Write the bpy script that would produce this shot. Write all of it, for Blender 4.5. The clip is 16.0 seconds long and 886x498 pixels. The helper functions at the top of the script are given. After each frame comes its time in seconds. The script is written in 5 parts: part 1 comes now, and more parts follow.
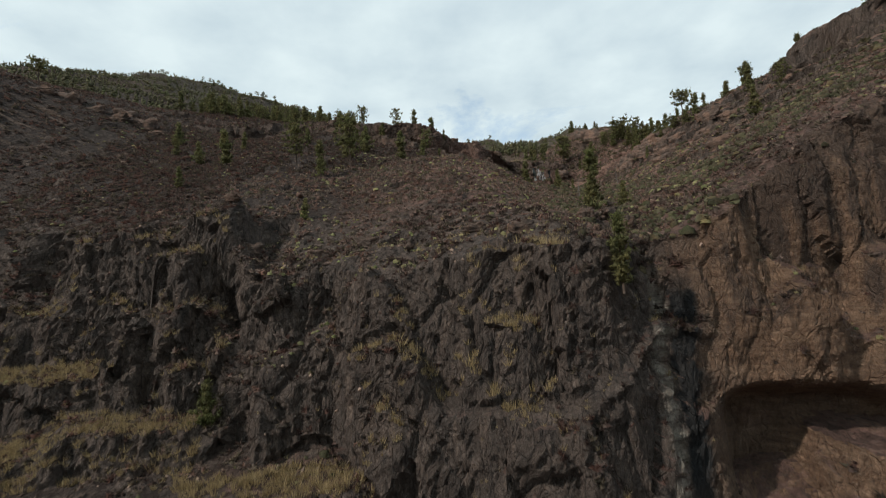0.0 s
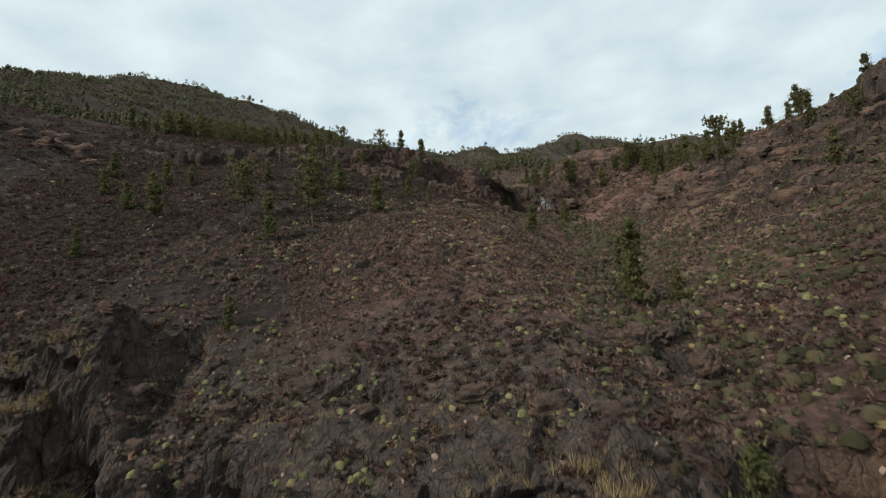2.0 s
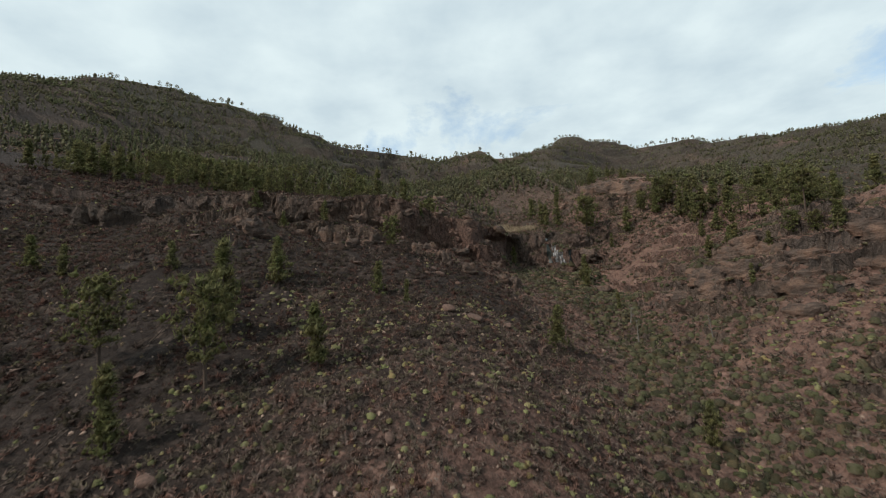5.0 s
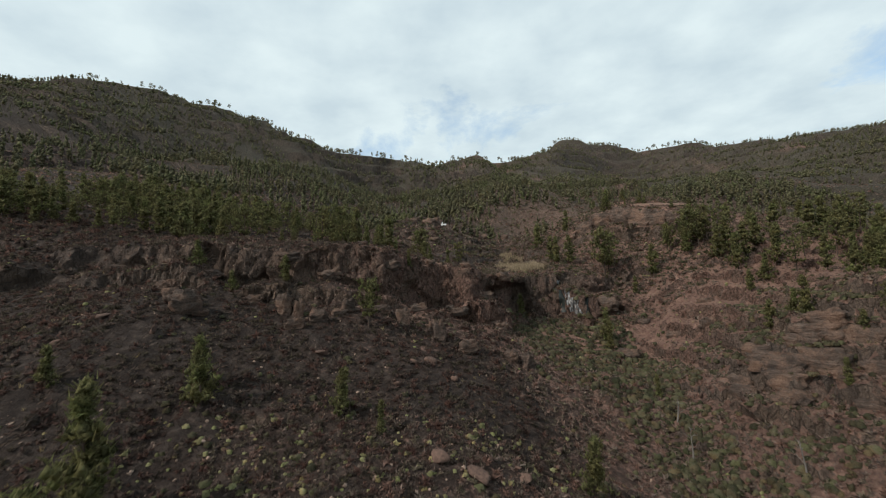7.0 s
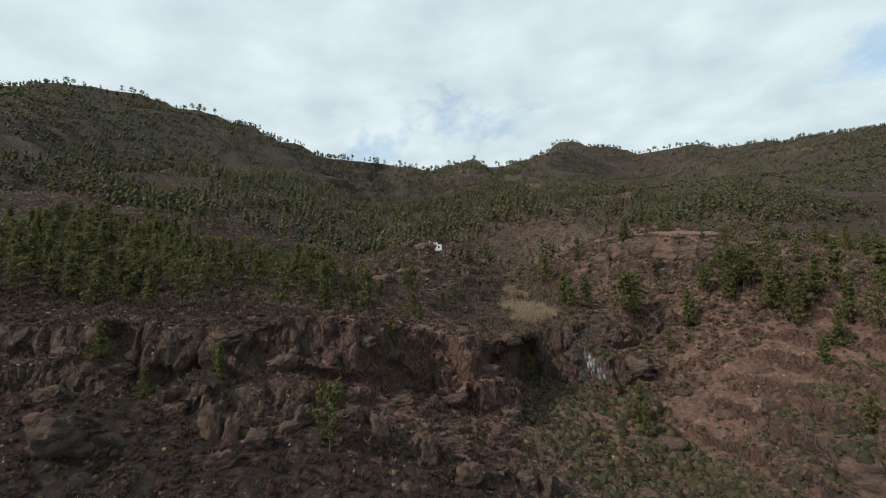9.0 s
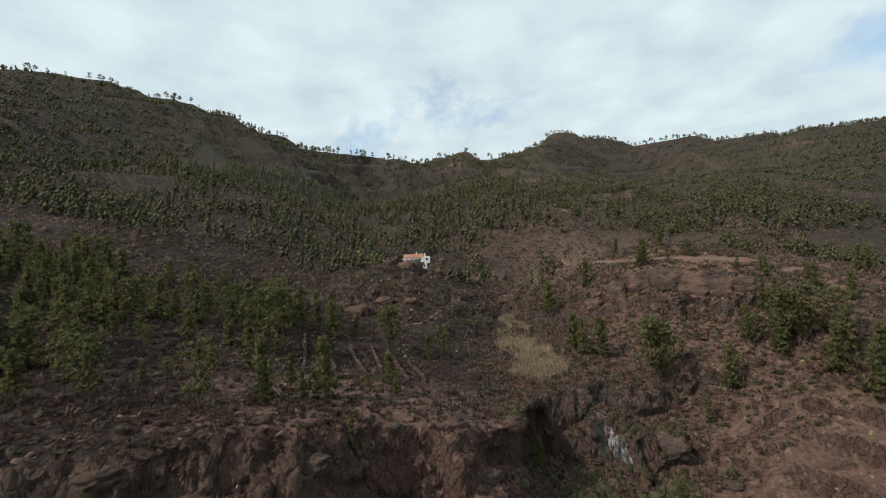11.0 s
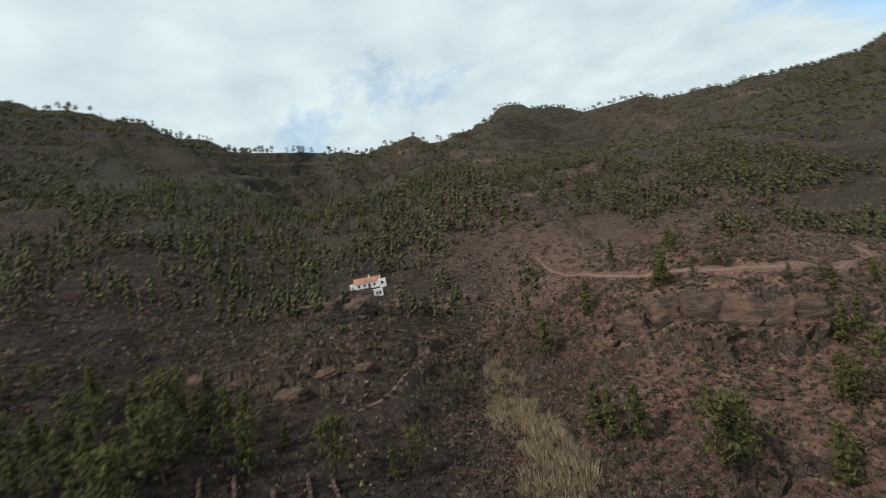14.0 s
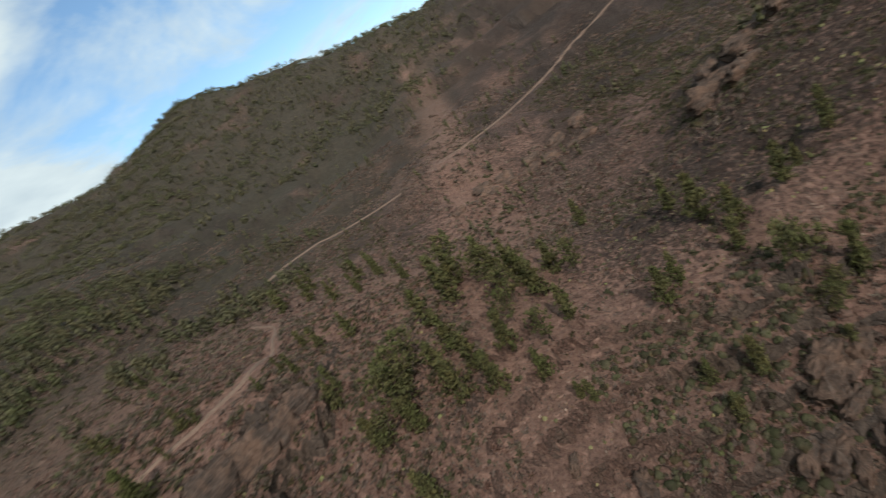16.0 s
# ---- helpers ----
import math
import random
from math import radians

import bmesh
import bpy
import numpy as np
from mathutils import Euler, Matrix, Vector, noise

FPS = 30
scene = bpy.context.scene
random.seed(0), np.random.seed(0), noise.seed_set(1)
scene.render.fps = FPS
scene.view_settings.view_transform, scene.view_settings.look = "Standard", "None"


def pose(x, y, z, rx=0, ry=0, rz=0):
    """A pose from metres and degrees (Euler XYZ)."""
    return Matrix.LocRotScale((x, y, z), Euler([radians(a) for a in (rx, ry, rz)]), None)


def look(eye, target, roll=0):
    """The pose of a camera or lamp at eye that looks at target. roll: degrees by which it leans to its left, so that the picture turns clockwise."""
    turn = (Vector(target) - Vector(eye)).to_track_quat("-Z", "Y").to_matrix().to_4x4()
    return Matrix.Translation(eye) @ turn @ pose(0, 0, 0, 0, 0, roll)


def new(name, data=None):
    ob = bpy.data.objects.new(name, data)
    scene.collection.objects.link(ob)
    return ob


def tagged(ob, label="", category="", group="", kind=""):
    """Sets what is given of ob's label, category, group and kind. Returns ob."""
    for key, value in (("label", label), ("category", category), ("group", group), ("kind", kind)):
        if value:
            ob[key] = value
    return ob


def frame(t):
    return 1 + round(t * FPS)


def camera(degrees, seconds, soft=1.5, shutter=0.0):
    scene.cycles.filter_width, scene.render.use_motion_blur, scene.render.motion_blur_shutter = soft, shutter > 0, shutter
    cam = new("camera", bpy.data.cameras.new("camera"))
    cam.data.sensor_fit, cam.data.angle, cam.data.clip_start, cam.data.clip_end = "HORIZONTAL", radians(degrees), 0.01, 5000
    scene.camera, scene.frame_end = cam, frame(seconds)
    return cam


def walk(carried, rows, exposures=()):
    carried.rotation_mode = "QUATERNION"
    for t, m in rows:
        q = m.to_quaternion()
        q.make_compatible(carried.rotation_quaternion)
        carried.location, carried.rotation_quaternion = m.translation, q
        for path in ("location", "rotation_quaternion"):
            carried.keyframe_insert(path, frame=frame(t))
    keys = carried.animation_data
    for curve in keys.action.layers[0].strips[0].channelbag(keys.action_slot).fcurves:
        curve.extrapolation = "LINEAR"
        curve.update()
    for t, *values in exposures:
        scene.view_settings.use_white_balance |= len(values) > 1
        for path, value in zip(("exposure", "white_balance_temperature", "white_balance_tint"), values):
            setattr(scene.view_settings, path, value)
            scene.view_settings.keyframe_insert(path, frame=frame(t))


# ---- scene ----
from mathutils.bvhtree import BVHTree

# ---- camera ----
cam = camera(90.1, 16.0, soft=1.0, shutter=0.3)
METRES, EYE, TILT, LEAN, TURN = 240.0, 60.0, 5.0, 3.0, 0.0
ROWS = [
    (0.0, 0.0, 0.0, 0.0, -0.0, 0.0, -0.0),
    (0.5, 0.0015, 0.0293, 0.0186, -0.25, -0.02, -0.14),
    (1.0, 0.0031, 0.0582, 0.0368, -0.49, -0.01, -0.34),
    (1.5, 0.0045, 0.0869, 0.055, -0.65, 0.04, -0.32),
    (2.0, 0.006, 0.1157, 0.0729, -0.73, 0.1, -0.24),
    (2.5, 0.0074, 0.1438, 0.091, -0.87, 0.12, -0.04),
    (3.0, 0.009, 0.1721, 0.109, -1.05, -0.04, 0.04),
    (3.5, 0.0107, 0.2004, 0.1267, -1.22, -0.13, -0.04),
    (4.0, 0.0121, 0.2284, 0.144, -1.37, -0.22, -0.14),
    (6.5, 0.0196, 0.3666, 0.2271, -1.9, -0.52, -0.09),
    (7.0, 0.0216, 0.3941, 0.2425, -2.03, -0.56, -0.19),
    (7.5, 0.0237, 0.4215, 0.2572, -2.15, -0.55, -0.12),
    (8.0, 0.0259, 0.4486, 0.2717, -2.17, -0.58, -0.05),
    (8.5, 0.028, 0.4756, 0.2858, -2.22, -0.59, 0.06),
    (9.0, 0.0303, 0.5027, 0.2997, -2.43, -0.65, 0.27),
    (11.5, 0.0451, 0.6378, 0.3623, -3.82, -3.2, 0.42),
    (12.0, 0.0484, 0.6651, 0.3724, -4.05, -4.35, 0.55),
    (12.5, 0.052, 0.6926, 0.3821, -4.12, -4.91, 0.39),
    (13.0, 0.0558, 0.7203, 0.3909, -4.24, -5.26, 0.2),
    (13.5, 0.0595, 0.7485, 0.3993, -4.89, -5.29, 1.13),
    (14.0, 0.0635, 0.7771, 0.4082, -9.12, -5.03, 6.94),
    (14.5, 0.0694, 0.8054, 0.4168, -23.64, -4.27, 15.5),
    (15.0, 0.079, 0.8333, 0.4245, -45.98, -7.81, 23.26),
    (15.5, 0.0929, 0.8569, 0.4319, -69.12, -13.3, 27.97),
    (16.0, 0.1109, 0.8757, 0.439, -90.8, -19.55, 29.66),
]
walk(cam, [(t, pose(0, 0, EYE, TILT, LEAN, TURN) @ pose(METRES * x, METRES * y, METRES * z, 90 + pitch, roll, yaw)) for t, x, y, z, yaw, pitch, roll in ROWS],
     [(0.0, 0.0), (16.0, 0.0)])

# ---- daylight: bright broken cloud with a veiled sun ----
SUN_ELEVATION, SUN_AZIMUTH = 42.0, 247.0          # azimuth clockwise from +y
sun_way = Vector((math.sin(radians(SUN_AZIMUTH)) * math.cos(radians(SUN_ELEVATION)),
                  math.cos(radians(SUN_AZIMUTH)) * math.cos(radians(SUN_ELEVATION)),
                  math.sin(radians(SUN_ELEVATION))))
sun = new("sun", bpy.data.lights.new("sun", "SUN"))
sun.data.energy, sun.data.angle, sun.data.color = 3.1, radians(1.5), (1.0, 0.925, 0.86)
sun.matrix_world = look(sun_way * 500, (0, 0, 0))


def links(nodes, *pairs):
    for a, b in pairs:
        nodes.id_data.links.new(a, b)


def build_sky():
    world = bpy.data.worlds.new("sky")
    scene.world = world
    world.use_nodes = True
    n = world.node_tree.nodes
    n.clear()
    sky = n.new("ShaderNodeTexSky")
    sky.sky_type, sky.sun_disc = "NISHITA", False
    sky.sun_elevation, sky.sun_rotation = radians(SUN_ELEVATION), radians(SUN_AZIMUTH)
    sky.dust_density, sky.altitude = 1.5, 600
    co = n.new("ShaderNodeTexCoord")
    sep = n.new("ShaderNodeSeparateXYZ")
    lift = n.new("ShaderNodeMath")
    lift.operation, lift.inputs[1].default_value = "ADD", 0.22
    floor_z = n.new("ShaderNodeMath")
    floor_z.operation, floor_z.inputs[1].default_value = "MAXIMUM", 0.05
    dx, dy = n.new("ShaderNodeMath"), n.new("ShaderNodeMath")
    dx.operation = dy.operation = "DIVIDE"
    flat = n.new("ShaderNodeCombineXYZ")
    flat.inputs[2].default_value = 3.7
    big, fine = n.new("ShaderNodeTexNoise"), n.new("ShaderNodeTexNoise")
    big.inputs["Scale"].default_value, big.inputs["Detail"].default_value = 1.25, 8
    big.inputs["Roughness"].default_value, big.inputs["Distortion"].default_value = 0.62, 0.35
    fine.inputs["Scale"].default_value, fine.inputs["Detail"].default_value = 4.5, 6
    cover, shade = n.new("ShaderNodeValToRGB"), n.new("ShaderNodeValToRGB")
    cover.color_ramp.elements[0].position, cover.color_ramp.elements[1].position = 0.27, 0.46
    shade.color_ramp.elements[0].position, shade.color_ramp.elements[1].position = 0.30, 0.68
    shade.color_ramp.elements[0].color = (0.61, 0.735, 0.80, 1)
    shade.color_ramp.elements[1].color = (0.79, 0.915, 0.945, 1)
    # the cloud breaks up towards the east
    open_east, thin, less = n.new("ShaderNodeMapRange"), n.new("ShaderNodeMath"), n.new("ShaderNodeMath")
    open_east.inputs[1].default_value, open_east.inputs[2].default_value = 0.66, 0.93
    thin.operation, thin.inputs[1].default_value, less.operation = "MULTIPLY", 0.21, "SUBTRACT"
    # and closes towards the horizon
    low, more = n.new("ShaderNodeMapRange"), n.new("ShaderNodeMath")
    low.inputs[1].default_value, low.inputs[2].default_value, low.inputs[3].default_value, low.inputs[4].default_value = 0.12, 0.5, 0.10, 0.0
    more.operation = "ADD"
    bright = n.new("ShaderNodeMixRGB")
    bright.blend_type, bright.inputs[0].default_value = "MULTIPLY", 1.0
    bright.inputs[2].default_value = (CLOUD, CLOUD, CLOUD, 1)
    blue = n.new("ShaderNodeMixRGB")
    blue.blend_type, blue.inputs[0].default_value = "MULTIPLY", 1.0
    blue.inputs[2].default_value = (SKY * 0.85, SKY, SKY, 1)
    mix = n.new("ShaderNodeMixRGB")
    back = n.new("ShaderNodeBackground")
    back.inputs["Strength"].default_value = 0.1
    out = n.new("ShaderNodeOutputWorld")
    links(n, (co.outputs["Generated"], sep.inputs[0]), (sep.outputs[2], floor_z.inputs[0]), (floor_z.outputs[0], lift.inputs[0]),
          (sep.outputs[0], dx.inputs[0]), (sep.outputs[1], dy.inputs[0]), (lift.outputs[0], dx.inputs[1]), (lift.outputs[0], dy.inputs[1]),
          (dx.outputs[0], flat.inputs[0]), (dy.outputs[0], flat.inputs[1]), (flat.outputs[0], big.inputs["Vector"]), (flat.outputs[0], fine.inputs["Vector"]),
          (sep.outputs[0], open_east.inputs[0]), (open_east.outputs[0], thin.inputs[0]), (thin.outputs[0], less.inputs[1]), (big.outputs[0], less.inputs[0]),
          (sep.outputs[2], low.inputs[0]), (less.outputs[0], more.inputs[0]), (low.outputs[0], more.inputs[1]), (more.outputs[0], cover.inputs[0]), (fine.outputs[0], shade.inputs[0]), (shade.outputs[0], bright.inputs[1]), (sky.outputs[0], blue.inputs[1]),
          (cover.outputs[0], mix.inputs[0]), (blue.outputs[0], mix.inputs[1]), (bright.outputs[0], mix.inputs[2]),
          (mix.outputs[0], back.inputs[0]), (back.outputs[0], out.inputs[0]))


CLOUD, SKY = 9.6, 1.85
build_sky()

# ---- materials ----
def material(name, rough=0.9):
    m = bpy.data.materials.new(name)
    m.use_nodes = True
    n = m.node_tree.nodes
    shader = n["Principled BSDF"]
    shader.inputs["Roughness"].default_value = rough
    shader.inputs["Specular IOR Level"].default_value = 0.2
    return m, n, shader


def noise_node(n, co, scale, detail=6, rough=0.6, stretch=None):
    t = n.new("ShaderNodeTexNoise")
    t.inputs["Scale"].default_value, t.inputs["Detail"].default_value, t.inputs["Roughness"].default_value = scale, detail, rough
    if stretch:
        m = n.new("ShaderNodeMapping")
        m.inputs["Scale"].default_value = stretch
        links(n, (co, m.inputs["Vector"]))
        co = m.outputs[0]
    links(n, (co, t.inputs["Vector"]))
    return t.outputs[0]


def ramp(n, fac, *stops):
    r = n.new("ShaderNodeValToRGB")
    while len(r.color_ramp.elements) < len(stops):
        r.color_ramp.elements.new(0.5)
    for e, (p, c) in zip(r.color_ramp.elements, stops):
        e.position, e.color = p, (c, c, c, 1) if isinstance(c, (int, float)) else (*c, 1)
    links(n, (fac, r.inputs[0]))
    return r.outputs[0]


def mixed(n, fac, a, b, mode="MIX"):
    m = n.new("ShaderNodeMixRGB")
    m.blend_type = mode
    for v, s in ((fac, 0), (a, 1), (b, 2)):
        if isinstance(v, (int, float)):
            m.inputs[s].default_value = v if s == 0 else (v, v, v, 1)
        elif isinstance(v, tuple):
            m.inputs[s].default_value = (*v, 1)
        else:
            links(n, (v, m.inputs[s]))
    return m.outputs[0]


def maths(n, op, a, b=0.0, c=0.0):
    m = n.new("ShaderNodeMath")
    m.operation = op
    for k, v in enumerate((a, b, c)):
        if isinstance(v, (int, float)):
            m.inputs[k].default_value = v
        else:
            links(n, (v, m.inputs[k]))
    return m.outputs[0]


def bumped(n, shader, height, strength, distance):
    b = n.new("ShaderNodeBump")
    b.inputs["Strength"].default_value, b.inputs["Distance"].default_value = strength, distance
    links(n, (height, b.inputs["Height"]), (b.outputs[0], shader.inputs["Normal"]))


def cells(n, co, scale, feature="F1", stretch=None):
    t = n.new("ShaderNodeTexVoronoi")
    t.feature = feature
    t.inputs["Scale"].default_value = scale
    if stretch:
        m = n.new("ShaderNodeMapping")
        m.inputs["Scale"].default_value = stretch
        links(n, (co, m.inputs["Vector"]))
        co = m.outputs[0]
    links(n, (co, t.inputs["Vector"]))
    return t


def between(n, v, low, high):
    """0 below low, 1 above high."""
    m = n.new("ShaderNodeMapRange")
    m.clamp = True
    m.inputs[1].default_value, m.inputs[2].default_value = low, high
    links(n, (v, m.inputs[0]))
    return m.outputs[0]


def ground_material():
    """Red-brown volcanic soil with gravel, litter and heath on the slopes, dark cracked rock where it is steep."""
    m, n, shader = material("hillside", 0.95)
    geo = n.new("ShaderNodeNewGeometry")
    co = geo.outputs["Position"]
    sep, pos = n.new("ShaderNodeSeparateXYZ"), n.new("ShaderNodeSeparateXYZ")
    links(n, (geo.outputs["True Normal"], sep.inputs[0]), (co, pos.inputs[0]))
    wander = n.new("ShaderNodeVectorMath")
    wander.operation = "ADD"
    warp = n.new("ShaderNodeTexNoise")
    warp.inputs["Scale"].default_value, warp.inputs["Detail"].default_value = 0.9, 3
    links(n, (co, warp.inputs["Vector"]), (co, wander.inputs[0]), (warp.outputs[1], wander.inputs[1]))
    loose = wander.outputs[0]
    broad = noise_node(n, co, 0.022, 5, 0.6)
    mid = noise_node(n, co, 0.16, 6, 0.65)
    grain = noise_node(n, co, 1.7, 6, 0.75)
    fine = noise_node(n, co, 6.0, 4, 0.7)
    soil = ramp(n, mid, (0.30, (0.074, 0.046, 0.038)), (0.5, (0.178, 0.105, 0.082)), (0.72, (0.280, 0.173, 0.122)))
    red = ramp(n, grain, (0.3, (0.195, 0.109, 0.087)), (0.7, (0.42, 0.250, 0.180)))
    # bare red ground on the eastern bench and slopes
    bench = maths(n, "MULTIPLY", between(n, maths(n, "ADD", maths(n, "MULTIPLY", between(n, maths(n, "MULTIPLY", pos.outputs[1], -1.0), -160.0, -115.0), 28.0), maths(n, "ADD", pos.outputs[0], maths(n, "MULTIPLY", mid, 60.0))), 82.0, 125.0), maths(n, "MULTIPLY", between(n, pos.outputs[1], 70.0, 110.0), between(n, maths(n, "SUBTRACT", maths(n, "MULTIPLY", broad, 160.0), pos.outputs[0]), -330.0, -60.0)))
    crest = maths(n, "MULTIPLY", between(n, pos.outputs[0], 102.0, 126.0), between(n, maths(n, "MULTIPLY", pos.outputs[1], -1.0), -218.0, -178.0))
    crest = maths(n, "MULTIPLY", crest, between(n, maths(n, "SUBTRACT", maths(n, "MULTIPLY", mid, 40.0), pos.outputs[0]), -190.0, -130.0))
    bench = maths(n, "MULTIPLY", bench, maths(n, "SUBTRACT", 1.0, maths(n, "MULTIPLY", crest, 0.5)))
    # red earth along the rim over the falls
    rim = maths(n, "MULTIPLY", between(n, pos.outputs[1], 186.0, 204.0), between(n, maths(n, "SUBTRACT", maths(n, "MULTIPLY", mid, 30.0), pos.outputs[1]), -228.0, -208.0))
    rim = maths(n, "MULTIPLY", rim, maths(n, "ADD", 0.3, maths(n, "MULTIPLY", between(n, pos.outputs[0], -40.0, 5.0), 0.7)))
    bench = maths(n, "MAXIMUM", bench, maths(n, "MULTIPLY", rim, 0.85))
    soil = mixed(n, maths(n, "MAXIMUM", maths(n, "MULTIPLY", bench, 0.8), maths(n, "MULTIPLY", ramp(n, broad, (0.46, 0.0), (0.62, 0.7)), maths(n, "MULTIPLY", between(n, pos.outputs[1], 64.0, 84.0), maths(n, "ADD", 0.35, maths(n, "MULTIPLY", between(n, pos.outputs[0], -5.0, 40.0), 0.65))))), soil, red)
    # pebbles
    pebble = cells(n, loose, 2.3)
    soil = mixed(n, maths(n, "MULTIPLY", between(n, maths(n, "SUBTRACT", 0.36, pebble.outputs["Distance"]), 0.0, 0.10), between(n, mid, 0.44, 0.6)), soil,
                 mixed(n, pebble.outputs["Color"], (0.10, 0.075, 0.06), (0.30, 0.235, 0.19)))
    gravel = ramp(n, grain, (0.57, 0.0), (0.70, 0.5))
    soil = mixed(n, gravel, soil, (0.22, 0.165, 0.13))
    # heath and litter, denser west and on the far slopes, partly as painted shade
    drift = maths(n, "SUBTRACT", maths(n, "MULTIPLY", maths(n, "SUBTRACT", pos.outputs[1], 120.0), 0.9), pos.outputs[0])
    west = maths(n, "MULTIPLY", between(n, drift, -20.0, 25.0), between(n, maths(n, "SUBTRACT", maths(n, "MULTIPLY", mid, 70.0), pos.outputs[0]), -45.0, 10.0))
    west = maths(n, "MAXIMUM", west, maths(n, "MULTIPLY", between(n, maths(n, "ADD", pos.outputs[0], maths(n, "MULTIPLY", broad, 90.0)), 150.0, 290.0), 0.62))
    # darker soil painted in for the shade of the eastern ravine
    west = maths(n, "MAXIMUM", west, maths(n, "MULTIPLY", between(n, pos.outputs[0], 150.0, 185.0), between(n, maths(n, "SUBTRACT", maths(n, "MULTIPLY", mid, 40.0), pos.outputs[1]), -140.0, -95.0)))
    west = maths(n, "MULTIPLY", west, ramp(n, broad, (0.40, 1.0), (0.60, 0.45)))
    # darkens the ground further for the shade lying on the west slope
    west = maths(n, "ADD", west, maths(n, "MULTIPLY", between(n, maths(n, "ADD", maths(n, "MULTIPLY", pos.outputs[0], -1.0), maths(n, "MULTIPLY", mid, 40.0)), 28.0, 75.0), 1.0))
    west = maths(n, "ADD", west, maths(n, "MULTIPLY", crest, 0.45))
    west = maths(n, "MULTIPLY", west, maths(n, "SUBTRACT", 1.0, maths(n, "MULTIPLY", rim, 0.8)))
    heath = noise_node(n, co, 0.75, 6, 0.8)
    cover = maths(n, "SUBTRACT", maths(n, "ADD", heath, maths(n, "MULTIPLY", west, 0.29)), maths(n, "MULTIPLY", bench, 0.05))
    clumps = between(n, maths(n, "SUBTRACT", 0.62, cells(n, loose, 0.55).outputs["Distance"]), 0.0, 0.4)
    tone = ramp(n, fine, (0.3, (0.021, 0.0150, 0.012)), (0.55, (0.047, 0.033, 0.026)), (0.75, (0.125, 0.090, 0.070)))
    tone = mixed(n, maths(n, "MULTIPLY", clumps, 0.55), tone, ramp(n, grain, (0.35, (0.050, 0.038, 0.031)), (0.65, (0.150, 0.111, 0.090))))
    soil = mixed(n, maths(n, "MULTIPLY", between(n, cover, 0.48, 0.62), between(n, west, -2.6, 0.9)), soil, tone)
    # needle litter and undergrowth below the far pine woods
    wood = maths(n, "MULTIPLY", between(n, maths(n, "ADD", pos.outputs[1], maths(n, "ADD", maths(n, "MULTIPLY", pos.outputs[0], 0.35), maths(n, "MULTIPLY", mid, 120.0))), 385.0, 540.0), between(n, noise_node(n, co, 0.012, 5, 0.65), 0.30, 0.45))
    soil = mixed(n, maths(n, "MULTIPLY", wood, 0.9), soil, ramp(n, noise_node(n, co, 0.25, 6, 0.8), (0.35, (0.031, 0.029, 0.021)), (0.65, (0.096, 0.080, 0.056))))
    # rock
    column = noise_node(n, co, 0.35, 8, 0.75, (1.6, 1.6, 0.35))
    strata = noise_node(n, co, 0.5, 7, 0.75, (0.5, 0.5, 2.2))
    crack = cells(n, loose, 0.55, "DISTANCE_TO_EDGE", (1.0, 1.0, 0.42))
    small = cells(n, loose, 1.9, "DISTANCE_TO_EDGE", (1.0, 1.0, 0.6))
    rock = ramp(n, column, (0.32, (0.062, 0.051, 0.044)), (0.5, (0.130, 0.100, 0.082)), (0.68, (0.245, 0.182, 0.143)))
    warm = ramp(n, strata, (0.3, (0.13, 0.074, 0.046)), (0.5, (0.275, 0.162, 0.098)), (0.7, (0.44, 0.285, 0.18)))
    east = between(n, maths(n, "ADD", pos.outputs[0], maths(n, "MULTIPLY", mid, 18.0)), 37.0, 47.0)
    east = maths(n, "MULTIPLY", east, between(n, maths(n, "MULTIPLY", pos.outputs[1], -1.0), -72.0, -63.0))
    rock = mixed(n, maths(n, "MAXIMUM", maths(n, "MULTIPLY", east, 0.85), maths(n, "MULTIPLY", ramp(n, broad, (0.44, 0.0), (0.60, 0.32)), between(n, pos.outputs[1], 80.0, 170.0))), rock, warm)
    rock = mixed(n, maths(n, "MULTIPLY", maths(n, "MULTIPLY", rim, 0.9), between(n, mid, 0.30, 0.5)), rock, ramp(n, grain, (0.3, (0.105, 0.060, 0.046)), (0.7, (0.30, 0.172, 0.128))))
    # dark weathering stains that run down the red wall
    varnish = maths(n, "ADD", noise_node(n, co, 0.30, 5, 0.6, (1.0, 1.0, 0.16)), maths(n, "MULTIPLY", maths(n, "SUBTRACT", pos.outputs[2], 60.0), 0.012))
    rock = mixed(n, maths(n, "MULTIPLY", maths(n, "MULTIPLY", between(n, varnish, 0.47, 0.58), east), 0.8), rock, (0.075, 0.054, 0.044))
    rock = mixed(n, ramp(n, fine, (0.54, 0.0), (0.68, 0.6)), rock, (0.27, 0.225, 0.185))
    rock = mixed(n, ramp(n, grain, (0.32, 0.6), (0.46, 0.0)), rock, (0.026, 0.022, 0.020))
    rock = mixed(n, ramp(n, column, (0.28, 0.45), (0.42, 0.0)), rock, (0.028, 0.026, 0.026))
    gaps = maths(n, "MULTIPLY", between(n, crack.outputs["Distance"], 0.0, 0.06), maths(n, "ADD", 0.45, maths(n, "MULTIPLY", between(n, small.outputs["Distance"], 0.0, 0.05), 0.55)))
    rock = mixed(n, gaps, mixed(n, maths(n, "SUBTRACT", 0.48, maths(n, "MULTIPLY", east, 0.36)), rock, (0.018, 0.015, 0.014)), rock)
